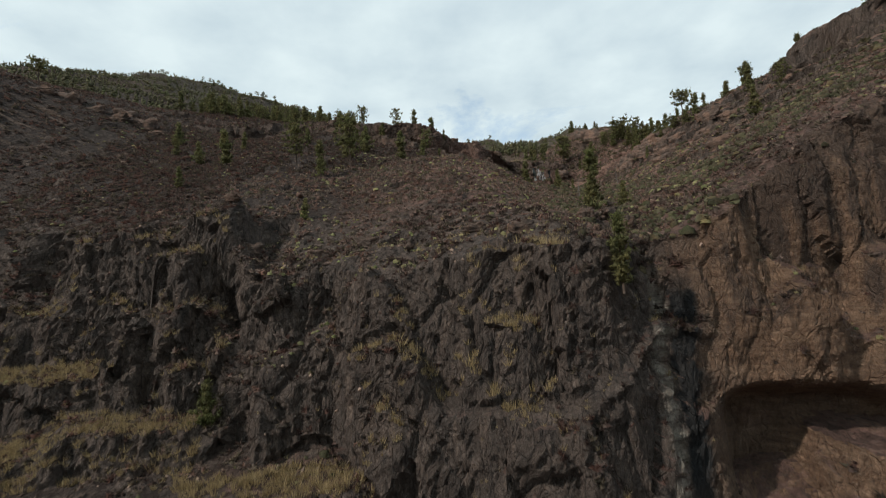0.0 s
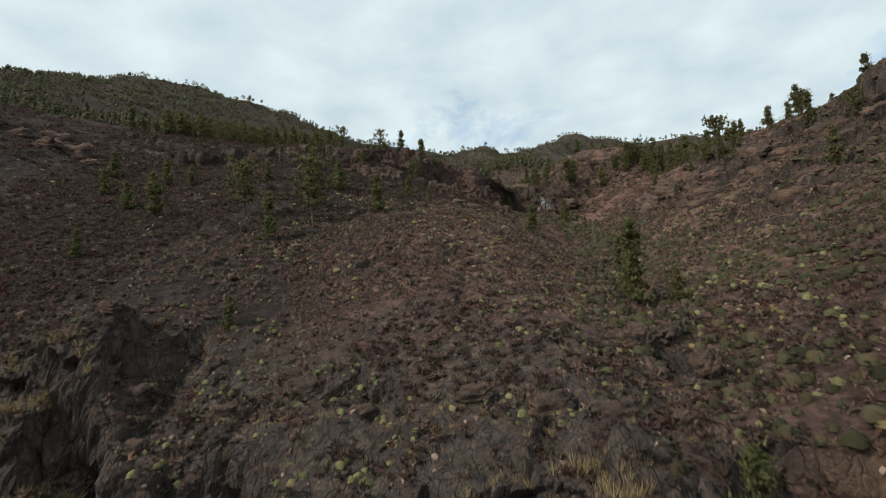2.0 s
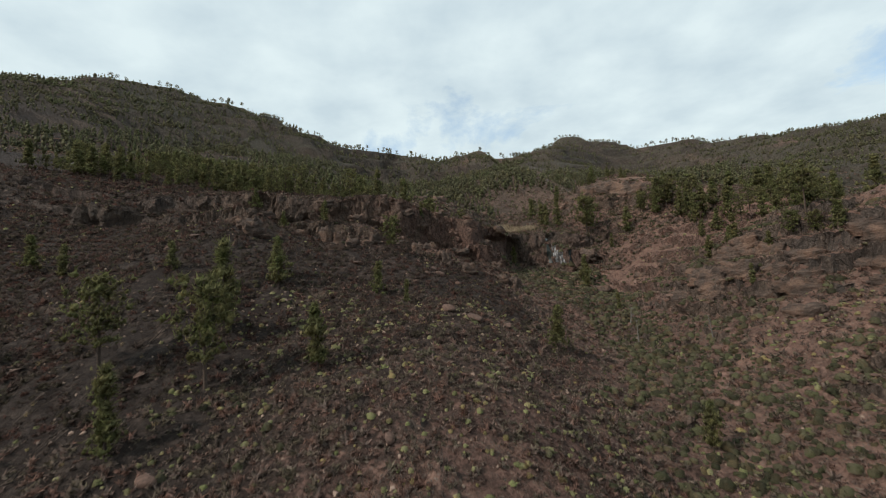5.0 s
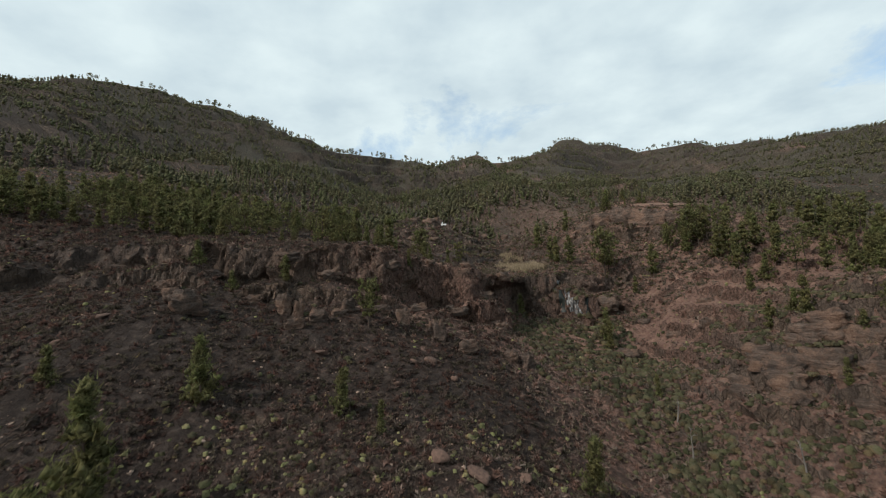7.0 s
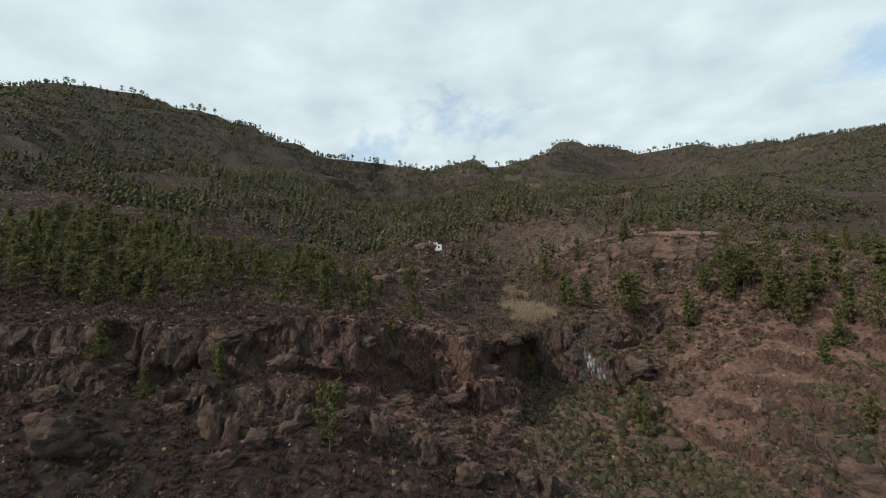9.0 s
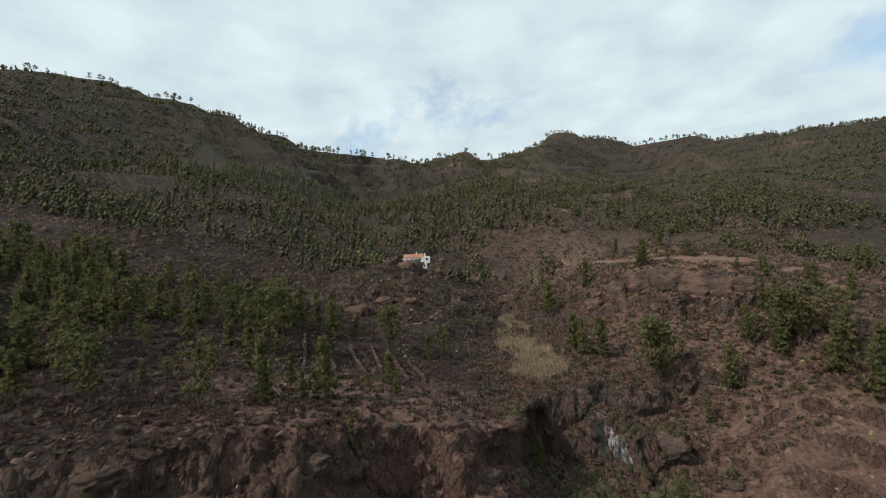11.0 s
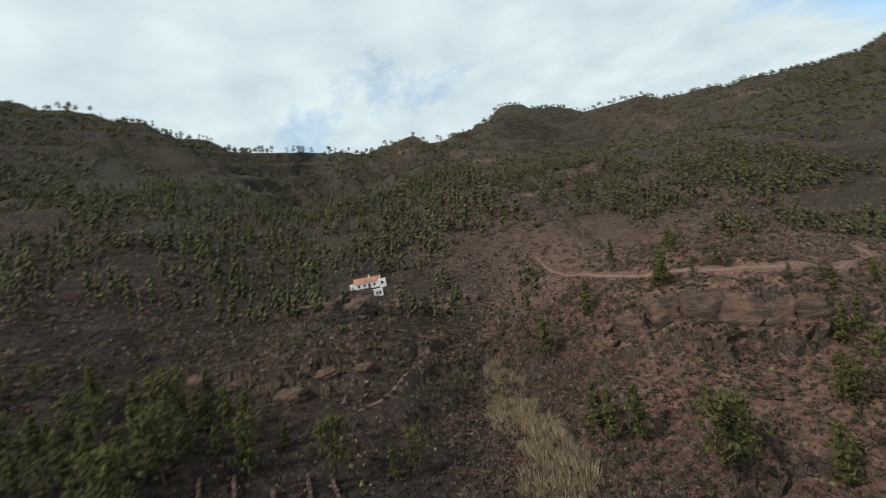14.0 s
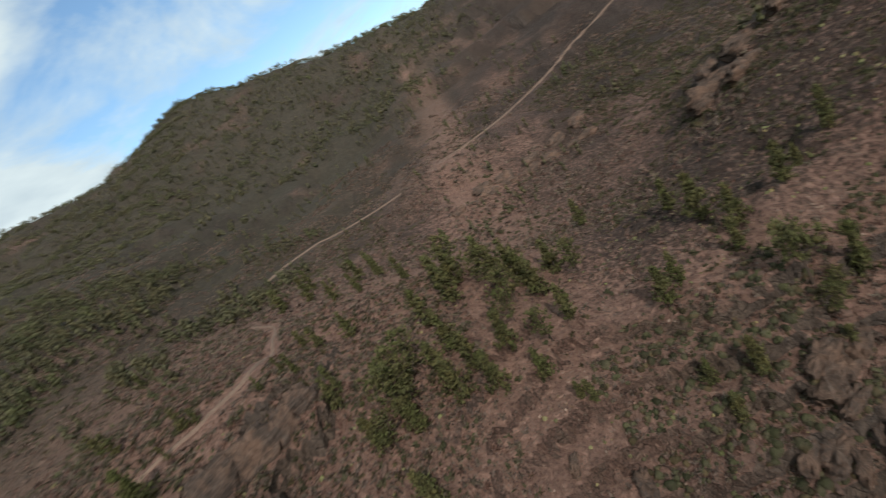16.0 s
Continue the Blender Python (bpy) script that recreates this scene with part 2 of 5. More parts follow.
    # the wet streak and pale crust of the dry fall
    sway = maths(n, "ADD", pos.outputs[0], maths(n, "ADD", maths(n, "MULTIPLY", maths(n, "SUBTRACT", mid, 0.5), 7.0), maths(n, "MULTIPLY", maths(n, "SUBTRACT", pos.outputs[2], 50.0), -0.13)))
    face = maths(n, "MULTIPLY", between(n, maths(n, "MULTIPLY", pos.outputs[2], -1.0), -62.0, -57.0), between(n, maths(n, "MULTIPLY", pos.outputs[1], -1.0), -68.0, -64.0))
    face = maths(n, "MULTIPLY", face, between(n, pos.outputs[2], 26.0, 36.0))
    away = maths(n, "ABSOLUTE", maths(n, "SUBTRACT", sway, 31.3))
    pale = maths(n, "ABSOLUTE", maths(n, "SUBTRACT", sway, 28.2))
    rock = mixed(n, maths(n, "MULTIPLY", maths(n, "MULTIPLY", between(n, maths(n, "MULTIPLY", pale, -1.0), -1.7, -0.5), face), between(n, strata, 0.38, 0.55)), rock, (0.40, 0.35, 0.285))
    rock = mixed(n, maths(n, "MULTIPLY", maths(n, "MULTIPLY", between(n, maths(n, "MULTIPLY", away, -1.0), -1.9, -1.0), face), 0.9), rock, (0.028, 0.031, 0.032))
    rock = mixed(n, maths(n, "MULTIPLY", wood, 0.7), rock, ramp(n, column, (0.35, (0.032, 0.029, 0.024)), (0.65, (0.10, 0.080, 0.062))))
    steep = maths(n, "ADD", sep.outputs[2], maths(n, "MULTIPLY", maths(n, "SUBTRACT", grain, 0.5), 0.5))
    steep = maths(n, "SUBTRACT", steep, maths(n, "MULTIPLY", between(n, maths(n, "MULTIPLY", pos.outputs[1], -1.0), -90.0, -66.0), 0.17))
    # dark rock drawn up the spur foot, in part for the shade there
    foot = maths(n, "MULTIPLY", between(n, maths(n, "SUBTRACT", maths(n, "MULTIPLY", mid, 24.0), pos.outputs[1]), -94.0, -70.0), between(n, maths(n, "MULTIPLY", pos.outputs[0], -1.0), -30.0, -20.0))
    steep = maths(n, "SUBTRACT", steep, maths(n, "MULTIPLY", maths(n, "MULTIPLY", foot, between(n, maths(n, "ADD", pos.outputs[2], maths(n, "MULTIPLY", mid, 12.0)), 40.0, 52.0)), 0.27))
    slope = ramp(n, steep, (0.48, 1.0), (0.66, 0.0))
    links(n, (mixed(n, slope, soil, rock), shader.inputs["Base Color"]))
    relief = maths(n, "ADD", maths(n, "MULTIPLY", grain, 0.8), maths(n, "MULTIPLY", fine, 0.35))
    relief = maths(n, "ADD", relief, maths(n, "MULTIPLY", between(n, heath, 0.45, 0.62), 0.5))
    relief = maths(n, "ADD", relief, maths(n, "MULTIPLY", maths(n, "MULTIPLY", slope, gaps), 0.9))
    relief = maths(n, "ADD", relief, maths(n, "MULTIPLY", maths(n, "SUBTRACT", 1.0, slope), maths(n, "MULTIPLY", clumps, 0.7)))
    bumped(n, shader, relief, 1.0, 0.75)
    return m


def tinted(name, low, high, scale=3.0, spread=0.5, rough=0.85, leaf=0.0):
    """A natural colour that varies from piece to piece and over each piece."""
    m, n, shader = material(name, rough)
    geo, info = n.new("ShaderNodeNewGeometry"), n.new("ShaderNodeObjectInfo")
    patch = noise_node(n, geo.outputs["Position"], scale, 4, 0.65)
    pick = maths(n, "ADD", maths(n, "MULTIPLY", patch, 1.0 - spread), maths(n, "MULTIPLY", maths(n, "FRACT", maths(n, "ADD", geo.outputs["Random Per Island"], info.outputs["Random"])), spread))
    colour = ramp(n, pick, (0.25, low), (0.75, high))
    if leaf:
        thin_leaf(n, shader, colour, leaf)
    else:
        links(n, (colour, shader.inputs["Base Color"]))
    return m


def thin_leaf(n, shader, colour, share, alpha=None):
    """Leaves let part of the light through, and the gaps between them are clear."""
    glow, mix = n.new("ShaderNodeBsdfTranslucent"), n.new("ShaderNodeMixShader")
    mix.inputs[0].default_value = share
    end = n["Material Output"].inputs["Surface"]
    links(n, (colour, shader.inputs["Base Color"]), (colour, glow.inputs["Color"]), (shader.outputs[0], mix.inputs[1]), (glow.outputs[0], mix.inputs[2]))
    if alpha is None:
        links(n, (mix.outputs[0], end))
        return
    clear, whole = n.new("ShaderNodeBsdfTransparent"), n.new("ShaderNodeMixShader")
    links(n, (alpha, whole.inputs[0]), (clear.outputs[0], whole.inputs[1]), (mix.outputs[0], whole.inputs[2]), (whole.outputs[0], end))


def leafy(name, low, high, grain=7.0, open_share=0.45, tone_scale=0.55, rusty=(1.14, 0.95, 0.85)):
    """Twigs, leaves or needles: speckled and full of small gaps, each plant with a tone of its own."""
    m, n, shader = material(name, 0.85)
    geo, info = n.new("ShaderNodeNewGeometry"), n.new("ShaderNodeObjectInfo")
    co = geo.outputs["Position"]
    speck = noise_node(n, co, grain, 4, 0.75)
    pick = maths(n, "ADD", maths(n, "MULTIPLY", speck, 0.7), maths(n, "MULTIPLY", maths(n, "FRACT", maths(n, "ADD", geo.outputs["Random Per Island"], info.outputs["Random"])), 0.32))
    tone = ramp(n, pick, (0.28, low), (0.74, high))
    hue = ramp(n, noise_node(n, co, tone_scale, 2, 0.5), (0.36, rusty), (0.50, (1.0, 1.0, 1.0)), (0.64, (0.90, 1.0, 0.82)))
    gaps = noise_node(n, co, grain * 0.8, 3, 0.8, (1.0, 1.0, 1.0))
    bumped(n, shader, speck, 0.8, 0.12)
    thin_leaf(n, shader, mixed(n, 1.0, tone, hue, "MULTIPLY"), 0.45, between(n, gaps, open_share, open_share + 0.04))
    return m


def ledge_material():
    """Weathered grey-brown lava with beds, cracks and reddish patches."""
    m, n, shader = material("weathered_ledge_rock", 0.92)
    co = n.new("ShaderNodeNewGeometry").outputs["Position"]
    beds = noise_node(n, co, 0.8, 7, 0.75, (0.35, 0.35, 2.4))
    patch = noise_node(n, co, 0.25, 5, 0.65)
    grain = noise_node(n, co, 3.5, 5, 0.75)
    up = n.new("ShaderNodeSeparateXYZ")
    geo = n.new("ShaderNodeNewGeometry")
    links(n, (geo.outputs["True Normal"], up.inputs[0]))
    tone = ramp(n, beds, (0.32, (0.046, 0.036, 0.031)), (0.5, (0.104, 0.076, 0.061)), (0.68, (0.20, 0.146, 0.115)))
    tone = mixed(n, ramp(n, patch, (0.45, 0.0), (0.62, 0.75)), tone, ramp(n, grain, (0.3, (0.15, 0.088, 0.062)), (0.7, (0.34, 0.21, 0.145))))
    tone = mixed(n, ramp(n, grain, (0.55, 0.0), (0.75, 0.45)), tone, (0.23, 0.195, 0.165))
    top = between(n, maths(n, "ADD", up.outputs[2], maths(n, "MULTIPLY", maths(n, "SUBTRACT", grain, 0.5), 0.7)), 0.70, 0.88)
    earth = ramp(n, noise_node(n, co, 1.4, 6, 0.75), (0.35, (0.050, 0.036, 0.027)), (0.65, (0.165, 0.104, 0.075)))
    links(n, (mixed(n, maths(n, "MULTIPLY", top, 0.85), tone, earth), shader.inputs["Base Color"]))
    bumped(n, shader, maths(n, "ADD", maths(n, "MULTIPLY", grain, 0.9), maths(n, "MULTIPLY", beds, 0.9)), 1.0, 0.6)
    return m


HILL = ground_material()
LEDGE = ledge_material()
NEEDLES = leafy("pine_needles", (0.028, 0.030, 0.014), (0.262, 0.248, 0.110), 12.0, 0.40, 0.3, (1.06, 1.0, 0.9))
# paler darks and more blue than the near needles: distance haze in the colour
FAR_NEEDLES = leafy("far_pine_needles", (0.052, 0.051, 0.034), (0.236, 0.220, 0.122), 2.4, 0.36, 0.05, (1.06, 1.0, 0.92))
BARK = tinted("pine_bark", (0.035, 0.026, 0.021), (0.13, 0.092, 0.07), 4.0, 0.2)
DEADWOOD = tinted("bleached_wood", (0.10, 0.088, 0.078), (0.23, 0.205, 0.18), 5.0, 0.3)
BRUSH = leafy("dry_brush", (0.034, 0.026, 0.022), (0.330, 0.243, 0.200), 14.0, 0.37, 0.55, (1.2, 0.95, 0.87))
# brown of dark heath, lowered further for the shade on the west slope
HEATH_WITH_SHADE = leafy("dark_heath", (0.024, 0.018, 0.015), (0.168, 0.122, 0.102), 14.0, 0.36, 0.5, (1.25, 0.92, 0.85))
SHRUB = leafy("green_shrub", (0.027, 0.027, 0.016), (0.185, 0.165, 0.098), 14.0, 0.37)
SPURGE = leafy("yellow_green_spurge", (0.11, 0.105, 0.050), (0.44, 0.41, 0.21), 12.0, 0.33)
PEAR = leafy("grey_green_cactus", (0.05, 0.055, 0.035), (0.27, 0.29, 0.19), 5.0, 0.30)
STRAW = tinted("dry_grass", (0.17, 0.125, 0.062), (0.44, 0.335, 0.18), 0.7, 0.5, 0.9, 0.3)
CANE = tinted("dry_cane", (0.19, 0.145, 0.092), (0.44, 0.343, 0.225), 1.0, 0.6, 0.85, 0.3)
STONE = tinted("weathered_boulder", (0.034, 0.025, 0.021), (0.165, 0.100, 0.074), 2.6, 0.15, 0.92)
PEBBLE = tinted("pale_stones", (0.085, 0.058, 0.045), (0.30, 0.210, 0.158), 1.3, 0.8, 0.92)
DIRT = tinted("pale_dirt", (0.12, 0.080, 0.060), (0.21, 0.142, 0.105), 0.7, 0.1, 0.95)
def crust_material():
    """Grey-white lime that has run down a wet dark rock in strands."""
    m, n, shader = material("pale_mineral_crust", 0.75)
    co = n.new("ShaderNodeNewGeometry").outputs["Position"]
    strand = noise_node(n, co, 2.4, 5, 0.7, (1.0, 0.4, 0.16))
    patch = noise_node(n, co, 0.9, 4, 0.6)
    pick = maths(n, "ADD", maths(n, "MULTIPLY", strand, 0.7), maths(n, "MULTIPLY", patch, 0.3))
    links(n, (ramp(n, pick, (0.40, (0.030, 0.029, 0.030)), (0.51, (0.12, 0.116, 0.112)), (0.63, (0.46, 0.44, 0.42))), shader.inputs["Base Color"]))
    bumped(n, shader, strand, 0.8, 0.3)
    return m


LIME = crust_material()
WET = tinted("wet_dark_rock", (0.010, 0.012, 0.011), (0.045, 0.050, 0.044), 1.4, 0.3, 0.35)
WHITEWASH = tinted("white_plaster", (0.62, 0.60, 0.57), (0.82, 0.81, 0.78), 1.2, 0.1, 0.8)
ROOF_TILE = tinted("orange_roof_tile", (0.34, 0.155, 0.09), (0.54, 0.27, 0.165), 2.5, 0.5, 0.8)
GLASS = tinted("dark_window_glass", (0.012, 0.014, 0.017), (0.03, 0.034, 0.04), 1.0, 0.2, 0.1)
TIMBER = tinted("brown_window_timber", (0.05, 0.03, 0.02), (0.12, 0.075, 0.045), 3.0, 0.2, 0.7)
WALLSTONE = tinted("dry_stone", (0.045, 0.031, 0.026), (0.135, 0.084, 0.066), 2.0, 0.5, 0.95)

# ---- landform ----
def lattice(seed):
    return np.random.RandomState(seed).rand(32, 64, 64).astype(np.float32)


LATTICE = lattice(7)


def rough(x, y, z=None, scale=1.0, octaves=4, gain=0.5, seed=0, ridged=False):
    """Fractal value noise about zero (ridged: to 1), for arrays of places."""
    x, y = np.broadcast_arrays(np.asarray(x, np.float32), np.asarray(y, np.float32))
    total, amount, norm, f = np.zeros(x.shape, np.float32), 1.0, 0.0, 1.0 / scale
    for o in range(octaves):
        k = seed * 7 + o * 13
        px, py = x * np.float32(f) + np.float32(17.3 * k % 61), y * np.float32(f) + np.float32(5.1 * k % 59)
        fx, fy = np.floor(px), np.floor(py)
        ix, iy = fx.astype(np.int32), fy.astype(np.int32)
        tx, ty = px - fx, py - fy
        tx, ty = tx * tx * (3 - 2 * tx), ty * ty * (3 - 2 * ty)
        ix0, ix1, iy0, iy1 = ix & 63, (ix + 1) & 63, iy & 63, (iy + 1) & 63

        def layer(iz):
            g = LATTICE.reshape(-1)
            base = (iz & 31) * 4096
            low = g[base + iy0 * 64 + ix0] * (1 - tx) + g[base + iy0 * 64 + ix1] * tx
            high = g[base + iy1 * 64 + ix0] * (1 - tx) + g[base + iy1 * 64 + ix1] * tx
            return low * (1 - ty) + high * ty

        if z is None:
            v = layer(k)
        else:
            pz = np.asarray(z, np.float32) * np.float32(f) + np.float32(9.7 * k % 29)
            fz = np.floor(pz)
            iz, tz = fz.astype(np.int32), pz - fz
            tz = tz * tz * (3 - 2 * tz)
            v = layer(iz) * (1 - tz) + layer(iz + 1) * tz
        v = v * 2 - 1
        total += amount * ((1 - np.abs(v) * 1.6) if ridged else v)
        norm += amount
        amount *= gain
        f *= 2.03
    return total / norm


def blocks(x, y, z, size, seed):
    """Cracked rock: for each place the height of the block it lies on, about zero, and how near its edge it is."""
    px, py, pz = (np.asarray(a, np.float32) / size + 40.0 for a in (x, y, z))
    ix, iy, iz = (np.floor(a).astype(np.int32) for a in (px, py, pz))
    g = np.random.RandomState(seed).rand(4, 32 * 32 * 32).astype(np.float32)
    best, second, level = np.full(px.shape, 9, np.float32), np.full(px.shape, 9, np.float32), np.zeros(px.shape, np.float32)
    for dx in (-1, 0, 1):
        for dy in (-1, 0, 1):
            for dz in (-1, 0, 1):
                cx, cy, cz = ix + dx, iy + dy, iz + dz
                h = ((cx & 31) * 1024 + (cy & 31) * 32 + (cz & 31))
                d = (cx + g[0, h] - px) ** 2 + (cy + g[1, h] - py) ** 2 + (cz + g[2, h] - pz) ** 2
                near = d < best
                second = np.where(near, best, np.minimum(second, d))
                level = np.where(near, g[3, h], level)
                best = np.minimum(best, d)
    return level - 0.5, np.sqrt(second) - np.sqrt(best)


def rise(t):
    t = np.clip(t, 0, 1)
    return t * t * (3 - 2 * t)


def along(x, pairs):
    return np.interp(x, [p[0] for p in pairs], [p[1] for p in pairs])


# Cliff bands: the line y(x) along which each one runs, and its height there.
LOWER_CLIFF = ((-200, 105), (-120, 97), (-85, 87), (-61, 78), (-48, 76), (-40, 75), (-33, 70), (-27, 66), (-22, 70), (-16, 69), (-9, 62), (0, 57.5),
               (8, 55.5), (13, 54), (21, 53.5), (26, 56.5), (30, 59.5), (36, 58), (42, 56.8), (50, 58.5), (58, 60), (80, 62), (120, 62), (200, 52))
LOWER_HEIGHT = ((-260, 0), (-160, 18), (-80, 24), (-50, 24), (-20, 22), (0, 26), (20, 29), (45, 32), (70, 34), (120, 28), (260, 0))
FALLS_CLIFF = ((-160, 203), (-60, 192), (-34, 189), (-13, 193), (5, 202), (20, 208), (29, 213), (38, 228), (46, 237), (52, 236),
               (58, 233), (70, 236), (82, 232), (110, 225))
FALLS_HEIGHT = ((-150, 0), (-90, 6), (-60, 8), (-34, 10), (-13, 12), (5, 14), (20, 14), (46, 13.5), (58, 13.5), (70, 7), (84, 3), (100, 0))
ROAD_CLIFF = ((40, 295), (60, 285), (75, 275), (88, 264), (97, 259), (110, 257), (135, 256))
ROAD_HEIGHT = ((50, 0), (68, 4), (80, 7), (100, 7), (116, 4), (132, 0))
HOUSE_CLIFF = ((-60, 305), (-20, 296), (0, 290), (20, 292))
HOUSE_HEIGHT = ((-50, 0), (-25, 3), (0, 4.5), (12, 2), (20, 0))
CREST_CLIFF = ((60, 190), (78, 170), (92, 150), (104, 132), (112, 112), (125, 90))
CREST_HEIGHT = ((70, 0), (84, 4), (104, 7), (116, 6), (130, 0))
FAR_CLIFF = ((-260, 668), (-160, 680), (-97, 693), (-63, 708), (40, 722), (140, 742))
FAR_HEIGHT = ((-240, 0), (-170, 13), (40, 15), (140, 0))
BANDS = ((FAR_CLIFF, FAR_HEIGHT, 5.0, 0.2), (LOWER_CLIFF, LOWER_HEIGHT, 3.3, 0.75), (FALLS_CLIFF, FALLS_HEIGHT, 1.8, 0.35), (ROAD_CLIFF, ROAD_HEIGHT, 1.6, 0.3),
         (HOUSE_CLIFF, HOUSE_HEIGHT, 1.6, 0.3), (CREST_CLIFF, CREST_HEIGHT, 2.0, 0.3))


TABLE = np.linspace(-300, 300, 1800)


def cliffs(x, y, plain=False):
    z = np.zeros(np.broadcast(x, y).shape)
    for k, (line, tall, width, shelf) in enumerate(BANDS):
        s = y - along(x, line)
        h = along(x, tall)
        if plain:
            z += h * (s > 0)
            continue
        s = s + (1.5 if k == 1 else 1.6) * np.interp(x, TABLE, rough(TABLE, TABLE * 0, None, 9, 3, 0.5, 40 + k) + 1.2 * rough(TABLE, TABLE * 0, None, 24, 2, 0.5, 45 + k))
        low = 0.5 + 0.55 * np.interp(x, TABLE, rough(TABLE, TABLE * 0, None, 14, 2, 0.5, 60 + k))
        if k >= 2:
            width = width * (1 + 1.6 * np.clip(np.interp(x, TABLE, rough(TABLE, TABLE * 0, None, 17, 3, 0.5, 80 + k)) + 0.1, 0, 1))
        gap = (1.0, 0.42, 2.2)[min(k, 2)] * width * shelf * (1.4 + 2.4 * np.interp(x, TABLE, rough(TABLE, TABLE * 0, None, 10, 3, 0.5, 70 + k)))
        z += h * (low * rise((s + gap + width) / width) + (1 - low) * rise((s - gap) / width))
    return z


# Lines over the land with their heights: rims, feet, beds, benches and crests.
LAND = {}
LAND["rim of the lower cliff"] = ((-120, 104, 81), (-85, 95, 76), (-61, 84, 73), (-48, 81.5, 71), (-38, 80, 70.5), (-24, 75, 65), (-13, 72, 64), (-2, 67, 65), (10, 60, 65.5),
                               (20, 59.5, 66), (26, 62.5, 66), (31, 66, 65), (39, 62, 68.5), (45, 62, 71.5), (58, 65, 79), (80, 67, 87), (120, 67, 101))
LAND["foot of the lower cliff"] = ((-120, 92, 48), (-77, 83, 45), (-46, 73, 43), (-29, 61, 36), (-19, 60, 36), (-7, 56, 34), (4, 52, 31), (20, 49, 29),
                                (40, 50, 30), (60, 52, 33), (100, 53, 42))
LAND["canyon floor"] = ((-160, 40, 30), (-60, 45, 26), (0, 32, 18), (60, 34, 20), (130, 20, 30), (-60, 0, 10), (0, -30, 4), (70, -10, 8))
LAND["stream bed"] = ((56, 229, 111), (57, 203, 102), (59, 172, 91.5), (53, 157, 88.5), (43, 140, 84.5), (37, 118, 79), (36, 100, 75), (36, 78, 68.5))
LAND["spur over the cliff"] = ((4, 81, 73), (17, 83, 75.5), (-11, 82, 72), (10, 95, 80), (-14, 96, 79), (-24, 113, 89), (-5, 117, 93), (16, 120, 92),
                            (29, 120, 84), (-1, 124, 96), (-26, 129, 97), (-10, 132, 98), (14, 146, 101), (-5, 159, 107), (-26, 158, 110), (17, 184, 110),
                            (-13, 181, 119), (40, 201, 106), (53, 185, 99))
LAND["west slope"] = ((-45, 90, 78), (-33, 93, 78), (-33, 103, 83), (-92, 106, 86), (-73, 151, 108), (-64, 158, 114), (-60, 173, 122), (-26, 179, 121),
                   (-46, 183, 127), (-135, 175, 138), (-160, 162, 148), (-190, 130, 150))
LAND["rim over the falls"] = ((-60, 197, 138), (-34, 194, 135), (-16, 198, 137), (-13, 199, 136.5), (5, 208, 132.5), (20, 215, 130), (29, 221, 127), (36, 236, 126), (46, 243, 127),
                           (56, 242, 126.5), (70, 243, 125.5), (82, 236, 124))
LAND["foot under the falls"] = ((5, 196, 117), (14, 198, 116), (22, 204, 114), (34, 220, 113), (46, 230, 112), (68, 229, 113.5))
LAND["east slope"] = ((43, 79, 73), (46, 96, 78), (65, 98, 88), (69, 119, 91), (60, 122, 87), (82, 133, 100), (71, 158, 98), (76, 172, 104), (84, 168, 108),
                   (82, 216, 114), (90, 204, 116), (95, 211, 121), (80, 170, 112), (74, 214, 105), (111, 202, 124), (106, 208, 122), (115, 207, 126), (98, 189, 119), (125, 187, 123))
LAND["east crest"] = ((92, 171, 119), (102, 150, 121), (110, 140, 121.5), (114, 128, 131), (116, 114, 131), (124, 98, 129), (150, 60, 132), (132, 166, 123))
LAND["pine bench"] = ((-36, 226, 141), (-20, 219, 138), (-10, 225, 137), (7, 223, 133), (15, 238, 131), (-6, 244, 136), (-16, 260, 140), (-32, 250, 146),
                   (-60, 263, 153), (-80, 240, 152), (-100, 215, 150))
LAND["upper stream"] = ((42, 256, 129), (28, 260, 131), (50, 286, 132), (-2, 284, 141), (32, 308, 147), (50, 353, 149.5), (58, 341, 147.5), (30, 340, 152))
LAND["house spur"] = ((-18, 294, 148), (-33, 297, 146), (-33, 305, 151), (-45, 316, 157), (21, 305, 151), (17, 376, 161), (0, 374, 161), (17, 362, 156.5), (26, 372, 160), (91, 368, 157), (71, 390, 172), (-90, 330, 176))
LAND["road bench"] = ((82, 234, 124), (96, 232, 128), (71, 240, 125), (90, 246, 132), (88, 256, 136), (89, 243, 134.5), (101, 240, 137), (121, 242, 138), (135, 284, 152), (135, 225, 136), (85, 264, 143),
                   (98, 263, 149.5), (82, 278, 150), (112, 260, 150), (85, 277, 153), (94, 284, 155), (80, 304, 153), (85, 309, 155), (147, 282, 148), (160, 285, 148), (140, 262, 147))
LAND["east valley"] = ((160, 165, 115), (190, 160, 108), (200, 230, 120), (260, 200, 116), (268, 153, 112), (286, 214, 128), (345, 325, 136), (415, 93, 128),
                    (418, 142, 130), (227, 362, 156), (214, 390, 172), (300, 60, 112))
LAND["upper slopes"] = ((199, 445, 184), (236, 444, 190), (352, 499, 208), (155, 475, 196), (-12, 477, 190), (-74, 491, 210), (-119, 447, 217), (-148, 420, 209),
                     (-271, 528, 270), (78, 578, 234), (-133, 596, 266), (-163, 636, 288), (-97, 692, 278), (-63, 710, 277), (401, 882, 290), (560, 600, 240),
                     (600, 420, 190), (620, 200, 175), (600, 50, 170))
